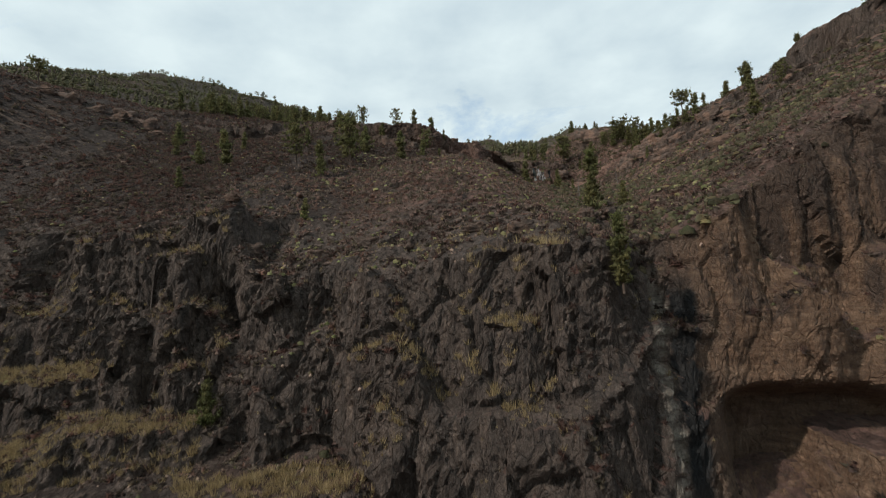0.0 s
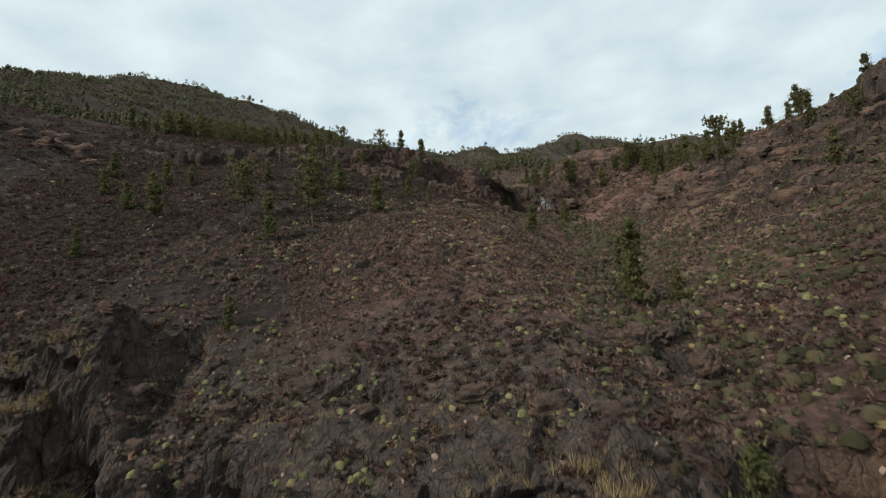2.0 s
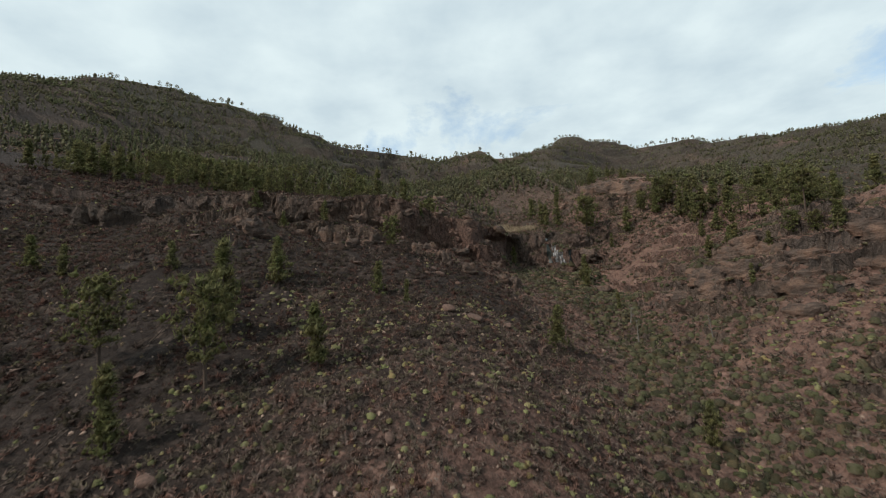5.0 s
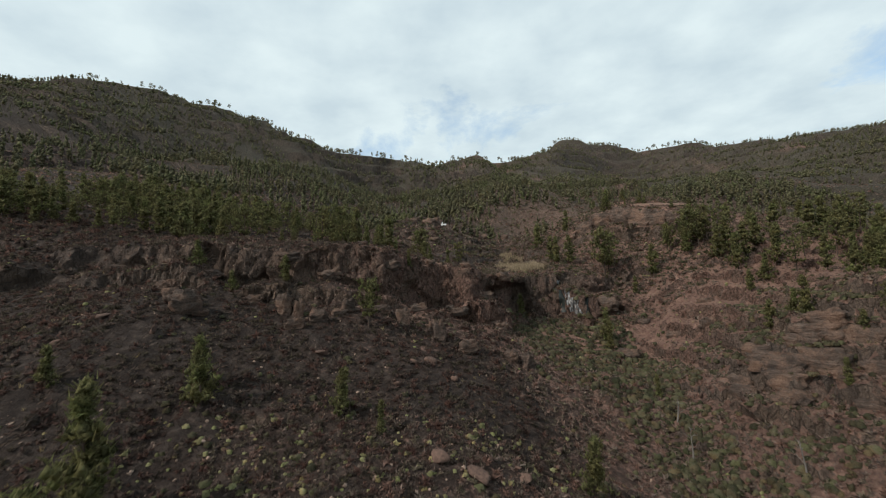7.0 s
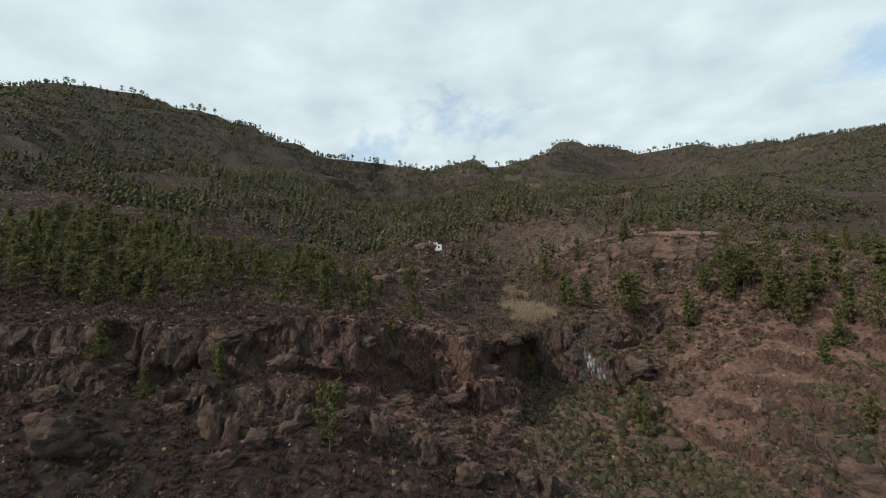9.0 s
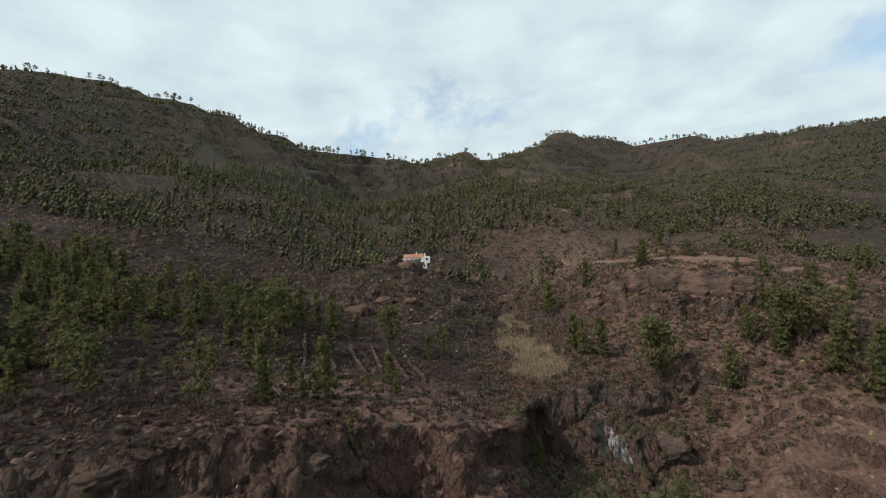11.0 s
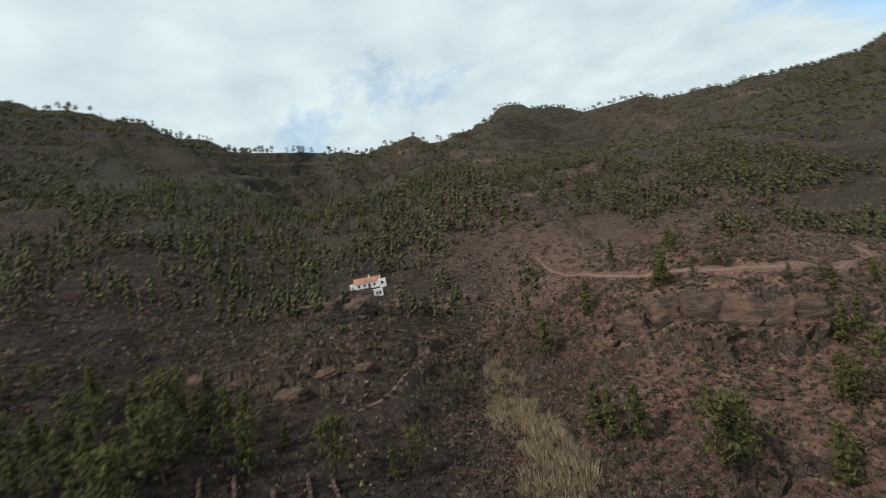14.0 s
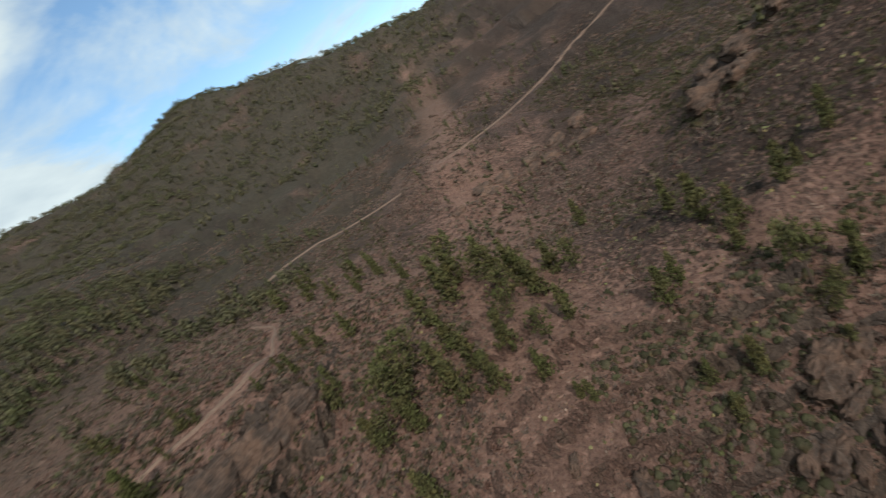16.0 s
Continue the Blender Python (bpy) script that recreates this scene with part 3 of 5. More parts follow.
LAND["skyline"] = ((-720, 420, 330), (-640, 560, 375), (-560, 640, 393), (-468, 695, 418), (-381, 716, 424), (-287, 755, 408), (-235, 772, 397), (-190, 785, 375), (-140, 790, 352), (-72, 778, 333), (15, 805, 321.5),
                (105, 812, 322), (158, 850, 324), (215, 910, 352), (240, 935, 372), (290, 1020, 398), (316, 1062, 429), (340, 1062, 440), (364, 1058, 426), (400, 1050, 413), (505, 970, 378), (545, 960, 380), (640, 960, 363), (734, 898, 364), (850, 790, 361),
                (860, 660, 372), (940, 623, 401), (937, 494, 352), (900, 370, 316), (924, 325, 302), (920, 137, 272), (950, -100, 260))
LAND["behind the skyline"] = ((-900, 900, 300), (-300, 1000, 280), (0, 1050, 220), (200, 1150, 230), (400, 1300, 260), (700, 1250, 240), (1150, 900, 260),
                           (1250, 400, 200), (1250, 0, 180))
LAND["west heights"] = ((-250, 200, 168), (-420, 320, 245), (-260, 380, 228), (-300, 40, 150), (-600, 100, 240))
LAND["south"] = ((-500, -300, 150), (-150, -250, 40), (150, -250, 40), (500, -300, 160), (900, -400, 220))


def soft_land():
    """A smooth sheet through the lines of the land, with the cliffs taken out."""
    p = np.array([q for line in LAND.values() for q in line], float)
    h = p[:, 2] - cliffs(p[:, 0], p[:, 1], True)
    u = p[:, :2] / 100.0
    r = np.hypot(u[:, None, 0] - u[None, :, 0], u[:, None, 1] - u[None, :, 1])
    k = np.where(r > 0, r * r * np.log(r + 1e-9), 0.0) + np.eye(len(p)) * 0.004
    b = np.c_[np.ones(len(p)), u]
    a = np.block([[k, b], [b.T, np.zeros((3, 3))]])
    w = np.linalg.solve(a, np.r_[h, np.zeros(3)])
    gx = np.unique(np.r_[np.linspace(-2500, -700, 16), np.linspace(-700, -160, 40), np.linspace(-160, 200, 110), np.linspace(200, 1000, 50), np.linspace(1000, 2800, 16)])
    gy = np.unique(np.r_[np.linspace(-1500, -60, 16), np.linspace(-60, 320, 120), np.linspace(320, 1150, 80), np.linspace(1150, 3000, 16)])
    X, Y = np.meshgrid(gx / 100.0, gy / 100.0)
    Z = w[-3] + w[-2] * X + w[-1] * Y
    for (cx, cy), wk in zip(u, w[:-3]):
        d2 = (X - cx) ** 2 + (Y - cy) ** 2 + 1e-12
        Z += wk * 0.5 * d2 * np.log(d2)
    far = rise((np.hypot(X - 1.5, Y - 4) - 10.5) / 5)
    Z = Z * (1 - far) + far * np.clip(Z, 120, 260)
    return gx, gy, Z


SOFT = soft_land()


def soft(x, y):
    gx, gy, Z = SOFT
    i = np.clip(np.searchsorted(gx, x) - 1, 0, len(gx) - 2)
    j = np.clip(np.searchsorted(gy, y) - 1, 0, len(gy) - 2)
    a = np.clip((x - gx[i]) / (gx[i + 1] - gx[i]), 0, 1)
    b = np.clip((y - gy[j]) / (gy[j + 1] - gy[j]), 0, 1)
    return (Z[j, i] * (1 - a) + Z[j, i + 1] * a) * (1 - b) + (Z[j + 1, i] * (1 - a) + Z[j + 1, i + 1] * a) * b


def height(x, y):
    """The height of the land, with its gullies and small outcrops."""
    x, y = np.broadcast_arrays(np.asarray(x, float), np.asarray(y, float))
    far = rise((np.hypot(x - 30, y - 150) - 150) / 500)
    z = soft(x, y) + cliffs(x, y)
    z = z + rough(x, y, None, 38, 4, 0.5, 3) * (1.6 + 9 * far) + rough(x, y, None, 160, 3, 0.5, 5) * 16 * far
    ledge = rough(x, y, None, 15, 4, 0.55, 8)
    z = z + 1.1 * rise((ledge - 0.12) / 0.16) * (0.6 + 0.8 * rough(x, y, None, 60, 2, 0.5, 9))
    # tilted lava beds: small risers on the eastern slope, broad bands on the mountain
    for area, bed, part_of, seed in ((rise((x - 60) / 14) * rise((y - 92) / 20) * rise((235 - y) / 25) * rise((150 - x) / 15), 5.0, 0.75, 91),
                                     (rise((y - 250) / 20) * rise((340 - y) / 30) * rise((x + 60) / 20) * rise((150 - x) / 20), 5.5, 0.5, 92),
                                     (rise((np.hypot(x - 60, y - 250) - 230) / 80), 24.0, 0.6, 93)):
        q = (z + 0.06 * x * (bed < 10)) / bed + 0.55 * rough(x, y, None, bed * 7, 3, 0.5, seed)
        step = np.floor(q)
        flat = (step + rise((q - step - 0.60) / 0.30) - q) * bed
        z = z + flat * area * part_of * rise((rough(x, y, None, bed * 6, 3, 0.5, seed + 5) + 0.25) / 0.3)
    z = z - 6.0 * rise((x - 165) / 70) * rise((560 - x) / 200) * (rough(x + 0.4 * y, y, None, 62, 4, 0.5, 96, True) - 0.3)
    z = z + 4.5 * (1 - rise((np.hypot((x + 43) / 8.5, (y - 84) / 7) - 0.45) / 0.55)) - 3.0 * (1 - rise((np.hypot((x + 31) / 5.5, (y - 82) / 9) - 0.3) / 0.7))
    return shelves(x, y, z)


def shelves(x, y, z):
    for cx, cy, level, rx, ry in LEDGES:
        edge = np.hypot((x - cx) / rx, (y - cy) / ry) + 0.25 * rough(x, y, None, 5, 2, 0.5, 25)
        z = z + (level + 0.25 * (y - cy) - z) * rise((1.15 - edge) / 0.45)
    return z


# Grassy shelves in the cliff: middle, height and half sizes.
LEDGES = ((-70, 79, 48.5, 18, 5), (-47, 78, 68.8, 5, 1.8), (-50, 67, 42.5, 15, 4.5), (8, 57, 55.6, 5, 1.7), (-78, 66, 38.5, 24, 6), (-20, 58, 36.5, 12, 3), (-42, 70.5, 50, 5, 1.8), (56, 52.5, 38.5, 10, 5))


TRACKS = (((92, 372), (91, 345), (87, 322), (85, 305), (90, 288), (101, 273), (115, 267), (136, 273), (156, 282), (168, 296)),
          ((262, 338), (284, 332), (310, 318), (311, 283), (308, 245), (328, 205), (352, 172), (395, 125), (438, 82), (458, 46), (475, 10)))


def beside_track(x, y):
    """1 on the levelled ground of a track, 0 away from it."""
    best = np.full(np.shape(x), 1e9)
    for line, wide in zip(TRACKS, (1.0, 3.0)):
        for (ax, ay), (bx, by) in zip(line[:-1], line[1:]):
            t = np.clip(((x - ax) * (bx - ax) + (y - ay) * (by - ay)) / ((bx - ax) ** 2 + (by - ay) ** 2), 0, 1)
            best = np.minimum(best, np.hypot(x - ax - t * (bx - ax), y - ay - t * (by - ay)) / wide)
    return 1 - rise((best - 1.3) / 3.4)


def terrain():
    xs = np.unique(np.r_[-np.geomspace(130, 2500, 55), np.linspace(-130, -70, 50), np.linspace(-70, 66, 300), np.linspace(66, 150, 100), np.geomspace(150, 2800, 95)])
    fine = np.unique(np.r_[np.linspace(-1500, 20, 60), np.linspace(20, 110, 330), np.linspace(110, 330, 480), np.linspace(330, 1150, 330), np.linspace(1150, 3000, 60)])
    X, Y = np.meshgrid(xs, fine, indexing="ij")
    Z = height(X, Y)
    plain = shelves(X, Y, soft(X, Y) + cliffs(X, Y))
    level = 0.97 * beside_track(X, Y)
    Z = Z * (1 - level) + level * (soft(X, Y) + cliffs(X, Y, True))
    step = np.hypot(np.diff(Y, axis=1), np.diff(plain, axis=1))
    middle = (fine[1:] + fine[:-1]) / 2
    weight = 1.0 / np.interp(middle, (-1500, 0, 30, 60, 120, 200, 300, 450, 800, 1150, 3000), (60, 10, 0.8, 0.42, 0.62, 0.7, 0.95, 2.4, 3.8, 7, 120))
    s = np.c_[np.zeros(len(xs)), np.cumsum(step * weight, axis=1)]
    rows = 640
    PY = np.empty((len(xs), rows))
    PZ = np.empty_like(PY)
    for k in range(len(xs)):
        q = np.linspace(0, s[k, -1], rows)
        PY[k] = np.interp(q, s[k], fine)
    for half in (2, 2):
        pad = np.pad(PY, ((half, half), (0, 0)), mode="edge").cumsum(axis=0)
        pad = np.vstack([np.zeros((1, rows)), pad])
        PY = (pad[2 * half + 1:] - pad[:-2 * half - 1]) / (2 * half + 1)
    for k in range(len(xs)):
        PZ[k] = np.interp(PY[k], fine, Z[k])
    PX = np.repeat(xs[:, None], rows, 1)
    # relief along the surface: rock columns and blocks where it is steep, small humps elsewhere
    du = np.stack([np.gradient(a, axis=0) for a in (PX, PY, PZ)], -1)
    dv = np.stack([np.gradient(a, axis=1) for a in (PX, PY, PZ)], -1)
    N = np.cross(du, dv)
    N /= np.linalg.norm(N, axis=-1, keepdims=True) + 1e-9
    near = 1 - rise((np.hypot(PX - 30, PY - 140) - 160) / 260)
    steep = rise((0.80 - N[..., 2]) / 0.35)
    small = rough(PX, PY, PZ * 0.6, 1.6, 3, 0.6, 13)
    strata = rough(PX * 0.12, PY * 0.12, PZ, 1.5, 3, 0.6, 15)
    crag = rise((rough(PX, PY, None, 22, 4, 0.6, 18) - 0.14) / 0.12)
    rocky = np.maximum(steep, crag * 0.3) * near
    for cx, cy, r in ((-47, 84, 11), (-39, 82, 8), (13, 63, 8), (21, 63, 7), (-62, 88, 9), (-8, 76, 6), (-20, 196, 8), (2, 203, 7)):
        rocky = np.maximum(rocky, 0.75 * (1 - rise((np.hypot(PX - cx, PY - cy) / r - 0.4) / 0.6)))
    d = (1 - steep) * near * (0.34 * small + 0.6 * rough(PX, PY, None, 6, 3, 0.55, 14))
    sel = rocky > 0.02
    X, Y, Z = PX[sel], PY[sel], PZ[sel]
    low = rise((110 - Y) / 20)
    wx = X + 1.1 * rough(X, Y, Z, 4, 3, 0.5, 19)
    wz = Z + 1.1 * rough(X, Y, Z, 4, 3, 0.5, 20)
    big, edge = blocks(wx, Y, wz * 0.55, 6.5, 3)
    mid, edge2 = blocks(wx, Y, wz * 0.8, 2.1, 4)
    chip = blocks(wx, Y, wz, 0.95, 5)[0]
    dense = rise((76 - X) / 8) * rise((X + 82) / 8) * rise((118 - Y) / 10)
    bulge = rough(X, Y * 0.6, Z * 0.22, 12, 3, 0.5, 16)
    cut = -0.6 * (1 - rise(edge / 0.10)) - 0.30 * (1 - rise(edge2 / 0.18))
    calm = (1 - 0.62 * rise((X - 35) / 9) * low) * (1 - 0.7 * low * np.exp(-((X - 36) / 4.0) ** 2))
    d[sel] += calm * rocky[sel] * (2.8 * big + (1.3 - 0.6 * low) * mid + dense * (0.28 * chip + 0.22 * small[sel]) + cut * (0.4 + 0.6 * dense) + 0.35 * strata[sel] + (2.2 + 2.2 * low) * bulge)
    # wide scallops of the red wall
    scallop = rough(X * 1.0, Y * 0.3, Z * 0.45, 9, 3, 0.5, 26, True)
    d[sel] += rise((X - 33) / 12) * low * steep[sel] * (-2.2 * (scallop - 0.45))
    d *= 1 - beside_track(PX, PY)
    PX, PY, PZ = PX + N[..., 0] * d, PY + N[..., 1] * d, PZ + N[..., 2] * d
    # the hollow under the red wall
    hollow = rise((PX - 33) / 8) * rise((110 - PX) / 30) * rise((46.3 - 0.06 * (PX - 40) + 1.2 * rough(PX, PX * 0, None, 12, 2, 0.5, 17) - PZ) / 4.5) * rise((75 - PY) / 6) * rise((PY - 46) / 5)
    PY = PY + 8.0 * hollow
    alcove = rise((PX - 24) / 4) * rise((43 - PX) / 3) * rise((124.5 + 1.2 * rough(PX, PX * 0, None, 5, 3, 0.5, 27) - PZ) / 1.5) * rise((246 - PY) / 4) * rise((PY - 209) / 4)
    PY = PY + 4.5 * alcove
    # the plunge pot in the stream bed
    PZ = PZ - 3.2 * (1 - rise((np.hypot((PX - 30.5) / 2.6, (PY - 79.5) / 3.0) - 0.5) / 0.5))
    verts = np.stack([PX, PY, PZ], -1).reshape(-1, 3)
    a = (np.arange(len(xs) - 1)[:, None] * rows + np.arange(rows - 1)[None]).ravel()
    faces = np.stack([a, a + rows, a + rows + 1, a + 1], -1)
    return grid_mesh("hillside", verts, faces)


def grid_mesh(name, verts, faces):
    me = bpy.data.meshes.new(name)
    k = faces.shape[1]
    me.vertices.add(len(verts))
    me.vertices.foreach_set("co", np.asarray(verts, np.float32).ravel())
    me.loops.add(faces.size)
    me.loops.foreach_set("vertex_index", faces.astype(np.int32).ravel())
    me.polygons.add(len(faces))
    me.polygons.foreach_set("loop_start", np.arange(len(faces), dtype=np.int32) * k)
    me.update(calc_edges=True)
    return me


land_mesh = terrain()
land_mesh.materials.append(HILL)
ground = tagged(new("ground", land_mesh), "rugged volcanic hillside with cliffs, gullies and red-brown soil", "hillside", kind="structure")
# broken rock faces have crisp edges, the slopes are soft
facing = np.empty(len(land_mesh.polygons) * 3, np.float32)
land_mesh.polygons.foreach_get("normal", facing)
land_mesh.polygons.foreach_set("use_smooth", facing.reshape(-1, 3)[:, 2] > 0.55)


def land_tree():
    v = np.empty(len(land_mesh.vertices) * 3, np.float32)
    land_mesh.vertices.foreach_get("co", v)
    f = np.empty(len(land_mesh.loops), np.int32)
    land_mesh.loops.foreach_get("vertex_index", f)
    return BVHTree.FromPolygons(v.reshape(-1, 3).tolist(), f.reshape(-1, 4).tolist())


LAND_TREE = land_tree()


def on_land(x, y):
    """The ground's place and normal under (x, y)."""
    hit = LAND_TREE.ray_cast(Vector((x, y, 900)), Vector((0, 0, -1)))
    return (hit[0], hit[1]) if hit[0] else (Vector((x, y, 0)), Vector((0, 0, 1)))

# ---- helpers for things ----
def part(name, mesh, mat, parent=None, label=""):
    """One mesh object under a thing; mesh is a bmesh or finished mesh data."""
    if isinstance(mesh, bmesh.types.BMesh):
        data = bpy.data.meshes.new(name)
        mesh.to_mesh(data)
        mesh.free()
        mesh = data
    if mat and not mesh.materials:
        mesh.materials.append(mat)
    ob = new(name, mesh)
    if parent:
        ob.parent = parent
    if label:
        ob["label"] = label
    return ob


def tube(points, radii, sides=6):
    """A tapered round bar along a line of points, as vertices and triangles."""
    verts, faces = [], []
    for k, (p, r) in enumerate(zip(points, radii)):
        a = Vector(points[min(k + 1, len(points) - 1)]) - Vector(points[max(k - 1, 0)])
        q = a.to_track_quat("Z", "Y")
        for s in range(sides):
            w = 2 * math.pi * s / sides
            verts.append(Vector(p) + q @ Vector((math.cos(w) * r, math.sin(w) * r, 0)))
    for k in range(len(points) - 1):
        for s in range(sides):
            a, b = k * sides + s, k * sides + (s + 1) % sides
            faces += [(a, b, b + sides), (a, b + sides, a + sides)]
    return verts, faces


def joined(pieces):
    verts, faces = [], []
    for v, f in pieces:
        faces += [tuple(i + len(verts) for i in q) for q in f]
        verts += [tuple(p) for p in v]
    return np.array(verts, float).reshape(-1, 3), np.array(faces, int).reshape(-1, 3)


def tufts(centres, size, each, rng, lift=0.25, fat=1.0):
    """Needle tufts: small triangles turned every way about each centre."""
    c = np.repeat(np.asarray(centres, float), each, 0)
    r = np.repeat(np.broadcast_to(np.asarray(size, float), len(centres)), each)[:, None]
    n = len(c)
    way = rng.normal(size=(n, 3))
    way[:, 2] += lift
    way /= np.linalg.norm(way, axis=1, keepdims=True)
    side = np.cross(way, rng.normal(size=(n, 3)))
    side /= np.linalg.norm(side, axis=1, keepdims=True) + 1e-9
    root = c + rng.normal(size=(n, 3)) * r * 0.45
    wide = rng.uniform(0.2, 0.36, (n, 1)) * r * fat
    tip = root + way * r * rng.uniform(0.8, 1.4, (n, 1))
    verts = np.stack([root - side * wide, root + side * wide, tip], 1).reshape(-1, 3)
    return verts, np.arange(n * 3).reshape(-1, 3)


def pine_shape(kind, tall, seed, detail=1.0):
    """Trunk and crown of a pine as vertex and face arrays. kind: column, cone, old, umbrella."""
    rng = np.random.RandomState(seed)
    bare, wide = {"column": (0.10, 0.165), "cone": (0.10, 0.28), "old": (0.26, 0.25), "umbrella": (0.55, 0.34)}[kind]
    bend = rng.normal(size=2) * 0.018 * tall
    spine = [(bend[0] * (t ** 2) + 0.05 * math.sin(5 * t + seed), bend[1] * t ** 2, t * tall - (0.6 if t == 0 else 0)) for t in np.linspace(0, 1, 7)]
    r0 = tall * 0.016 + 0.05
    wood = [tube(spine, [r0 * (1 - 0.85 * t) for t in np.linspace(0, 1, 7)], 6)]
    centres, sizes = [], []
    levels = max(6, int((1 - bare) * tall * (1.5 if kind in ("column", "cone") else 1.1) * (0.6 + 0.4 * min(detail, 1))))
    for k in range(levels):
        t = bare + (1 - bare) * (k + rng.uniform(0, 0.8)) / levels
        s = (t - bare) / (1 - bare)
        if kind == "umbrella":
            reach = wide * tall * (0.35 + 0.65 * math.sin(math.pi * min(1, 0.25 + s * 0.65)))
        elif kind == "old":
            reach = wide * tall * (0.45 + 0.75 * math.sin(math.pi * (0.12 + 0.82 * s)))
        else:
            reach = wide * tall * ((1 - s) ** (0.7 if kind == "column" else 0.95) * 1.12 + 0.06) * (0.75 + 0.3 * math.sin(7 * s + seed))
        base = Vector((float(np.interp(t, np.linspace(0, 1, 7), [p[0] for p in spine])), float(np.interp(t, np.linspace(0, 1, 7), [p[1] for p in spine])), t * tall))
        arms = int((3 + 3 * rng.rand()) * (0.5 + 0.5 * min(detail, 1)) + 0.5)
        for a in range(arms):
            if rng.rand() < 0.14:
                continue
            w = 2 * math.pi * (a + rng.rand()) / arms
            long = reach * rng.uniform(0.55, 1.2)
            out = Vector((math.cos(w), math.sin(w), rng.uniform(0.0, 0.55)))
            end = base + out * long
            if detail >= 1 and (kind in ("old", "umbrella") or k % 3 == 0):
                wood.append(tube([base, base + out * long * 0.55, end], [r0 * 0.28, r0 * 0.18, 0.02], 3))
            for q in ((0.3, 0.65, 1.0) if detail >= 1 else (0.6,)):
                centres.append(base + out * long * q + Vector(rng.normal(size=3) * 0.12 * reach))
                sizes.append((0.42 + 0.028 * tall) * rng.uniform(0.7, 1.25) * (1 if detail >= 1 else 1.5))
    centres.append(Vector(spine[-1]))
    sizes.append(0.5)
    sizes = np.array(sizes)
    if detail < 1:
        puffs, sprays = blobs(centres, sizes * 0.62, rng, 3), tufts(centres, sizes * 1.15, 4, rng, 0.7, 1.05)
    else:
        puffs, sprays = blobs(centres, sizes * 0.56, rng, 3), tufts(centres, sizes * 0.95, 10 if detail > 1 else 6, rng, 0.9, 0.55 if detail > 1 else 0.65)
    return joined(wood), (np.concatenate([puffs[0], sprays[0]]), np.concatenate([puffs[1], sprays[1] + len(puffs[0])]))


def blobs(centres, size, rng, sides=5):
    """Rounded clumps of needles: uneven double cones, flatter than wide."""
    c, r = np.array([tuple(p) for p in centres], float), np.broadcast_to(np.asarray(size, float), len(centres))[:, None]
    n = len(c)
    w = rng.uniform(0, 6.28, (n, 1)) + np.arange(sides)[None] * 2 * math.pi / sides
    q = r * rng.uniform(0.75, 1.25, (n, sides))
    ring = np.stack([np.cos(w) * q, np.sin(w) * q, r * rng.uniform(-0.35, 0.35, (n, sides))], -1) + c[:, None]
    top = c + np.concatenate([rng.normal(size=(n, 2)) * 0.15 * r, r * rng.uniform(1.0, 1.6, (n, 1))], 1)
    low = c - np.concatenate([np.zeros((n, 2)), r * 0.95], 1)
    verts = np.concatenate([ring, top[:, None], low[:, None]], 1).reshape(-1, 3)
    f = np.array([(k, (k + 1) % sides, sides) for k in range(sides)] + [((k + 1) % sides, k, sides + 1) for k in range(sides)])
    return verts, (f[None] + (np.arange(n) * (sides + 2))[:, None, None]).reshape(-1, 3)


def array_mesh(name, shape, mat):
    me = grid_mesh(name, shape[0], shape[1])
    me.materials.append(mat)
    if name == "crown":
        me.polygons.foreach_set("use_smooth", np.ones(len(me.polygons), bool))
    return me


PINE_LABELS = {"column": "slender dark green pine growing on the rocky slope", "cone": "conical dark green pine on the dry hillside",
               "old": "tall old pine with a bare trunk and open crown", "umbrella": "flat-topped old pine on the skyline ridge"}
PINES = {}
for kind, tall, count in (("column", 10.0, 3), ("cone", 9.0, 3), ("old", 13.0, 3), ("umbrella", 10.0, 2)):
    PINES[kind] = []
    for v in range(count):
        wood, crown = pine_shape(kind, tall, 100 + 17 * v + len(kind))
        PINES.setdefault(kind + " near", [])
        near_wood, near_crown = pine_shape(kind, tall, 100 + 17 * v + len(kind), 1.1)
        PINES[kind + " near"].append((tall, array_mesh("trunk", near_wood, BARK), array_mesh("crown", near_crown, NEEDLES)))
        PINES[kind].append((tall, array_mesh("trunk", wood, BARK), array_mesh("crown", crown, NEEDLES)))


def pine(x, y, tall, kind, rng, group="pines on the hillside", z=None):
    look_up = kind + (" near" if group in ("pines in the gully", "pines on the west slope", "old pines") else "")
    size, wood, crown = PINES[look_up][rng.randint(len(PINES[look_up]))]
    spot = on_land(x, y)[0]
    base = new("pine_tree")
    base.matrix_world = Matrix.LocRotScale((x, y, (spot.z if z is None else z) - 0.25), Euler((rng.normal() * 0.03, rng.normal() * 0.03, rng.uniform(0, 6.28))),
                                           Vector((1, 1, 1)) * (tall / size))
    tagged(base, PINE_LABELS[kind], "tree", group)
    part("trunk", wood, None, base)
    part("crown", crown, None, base)
    return base


RNG = np.random.RandomState(5)

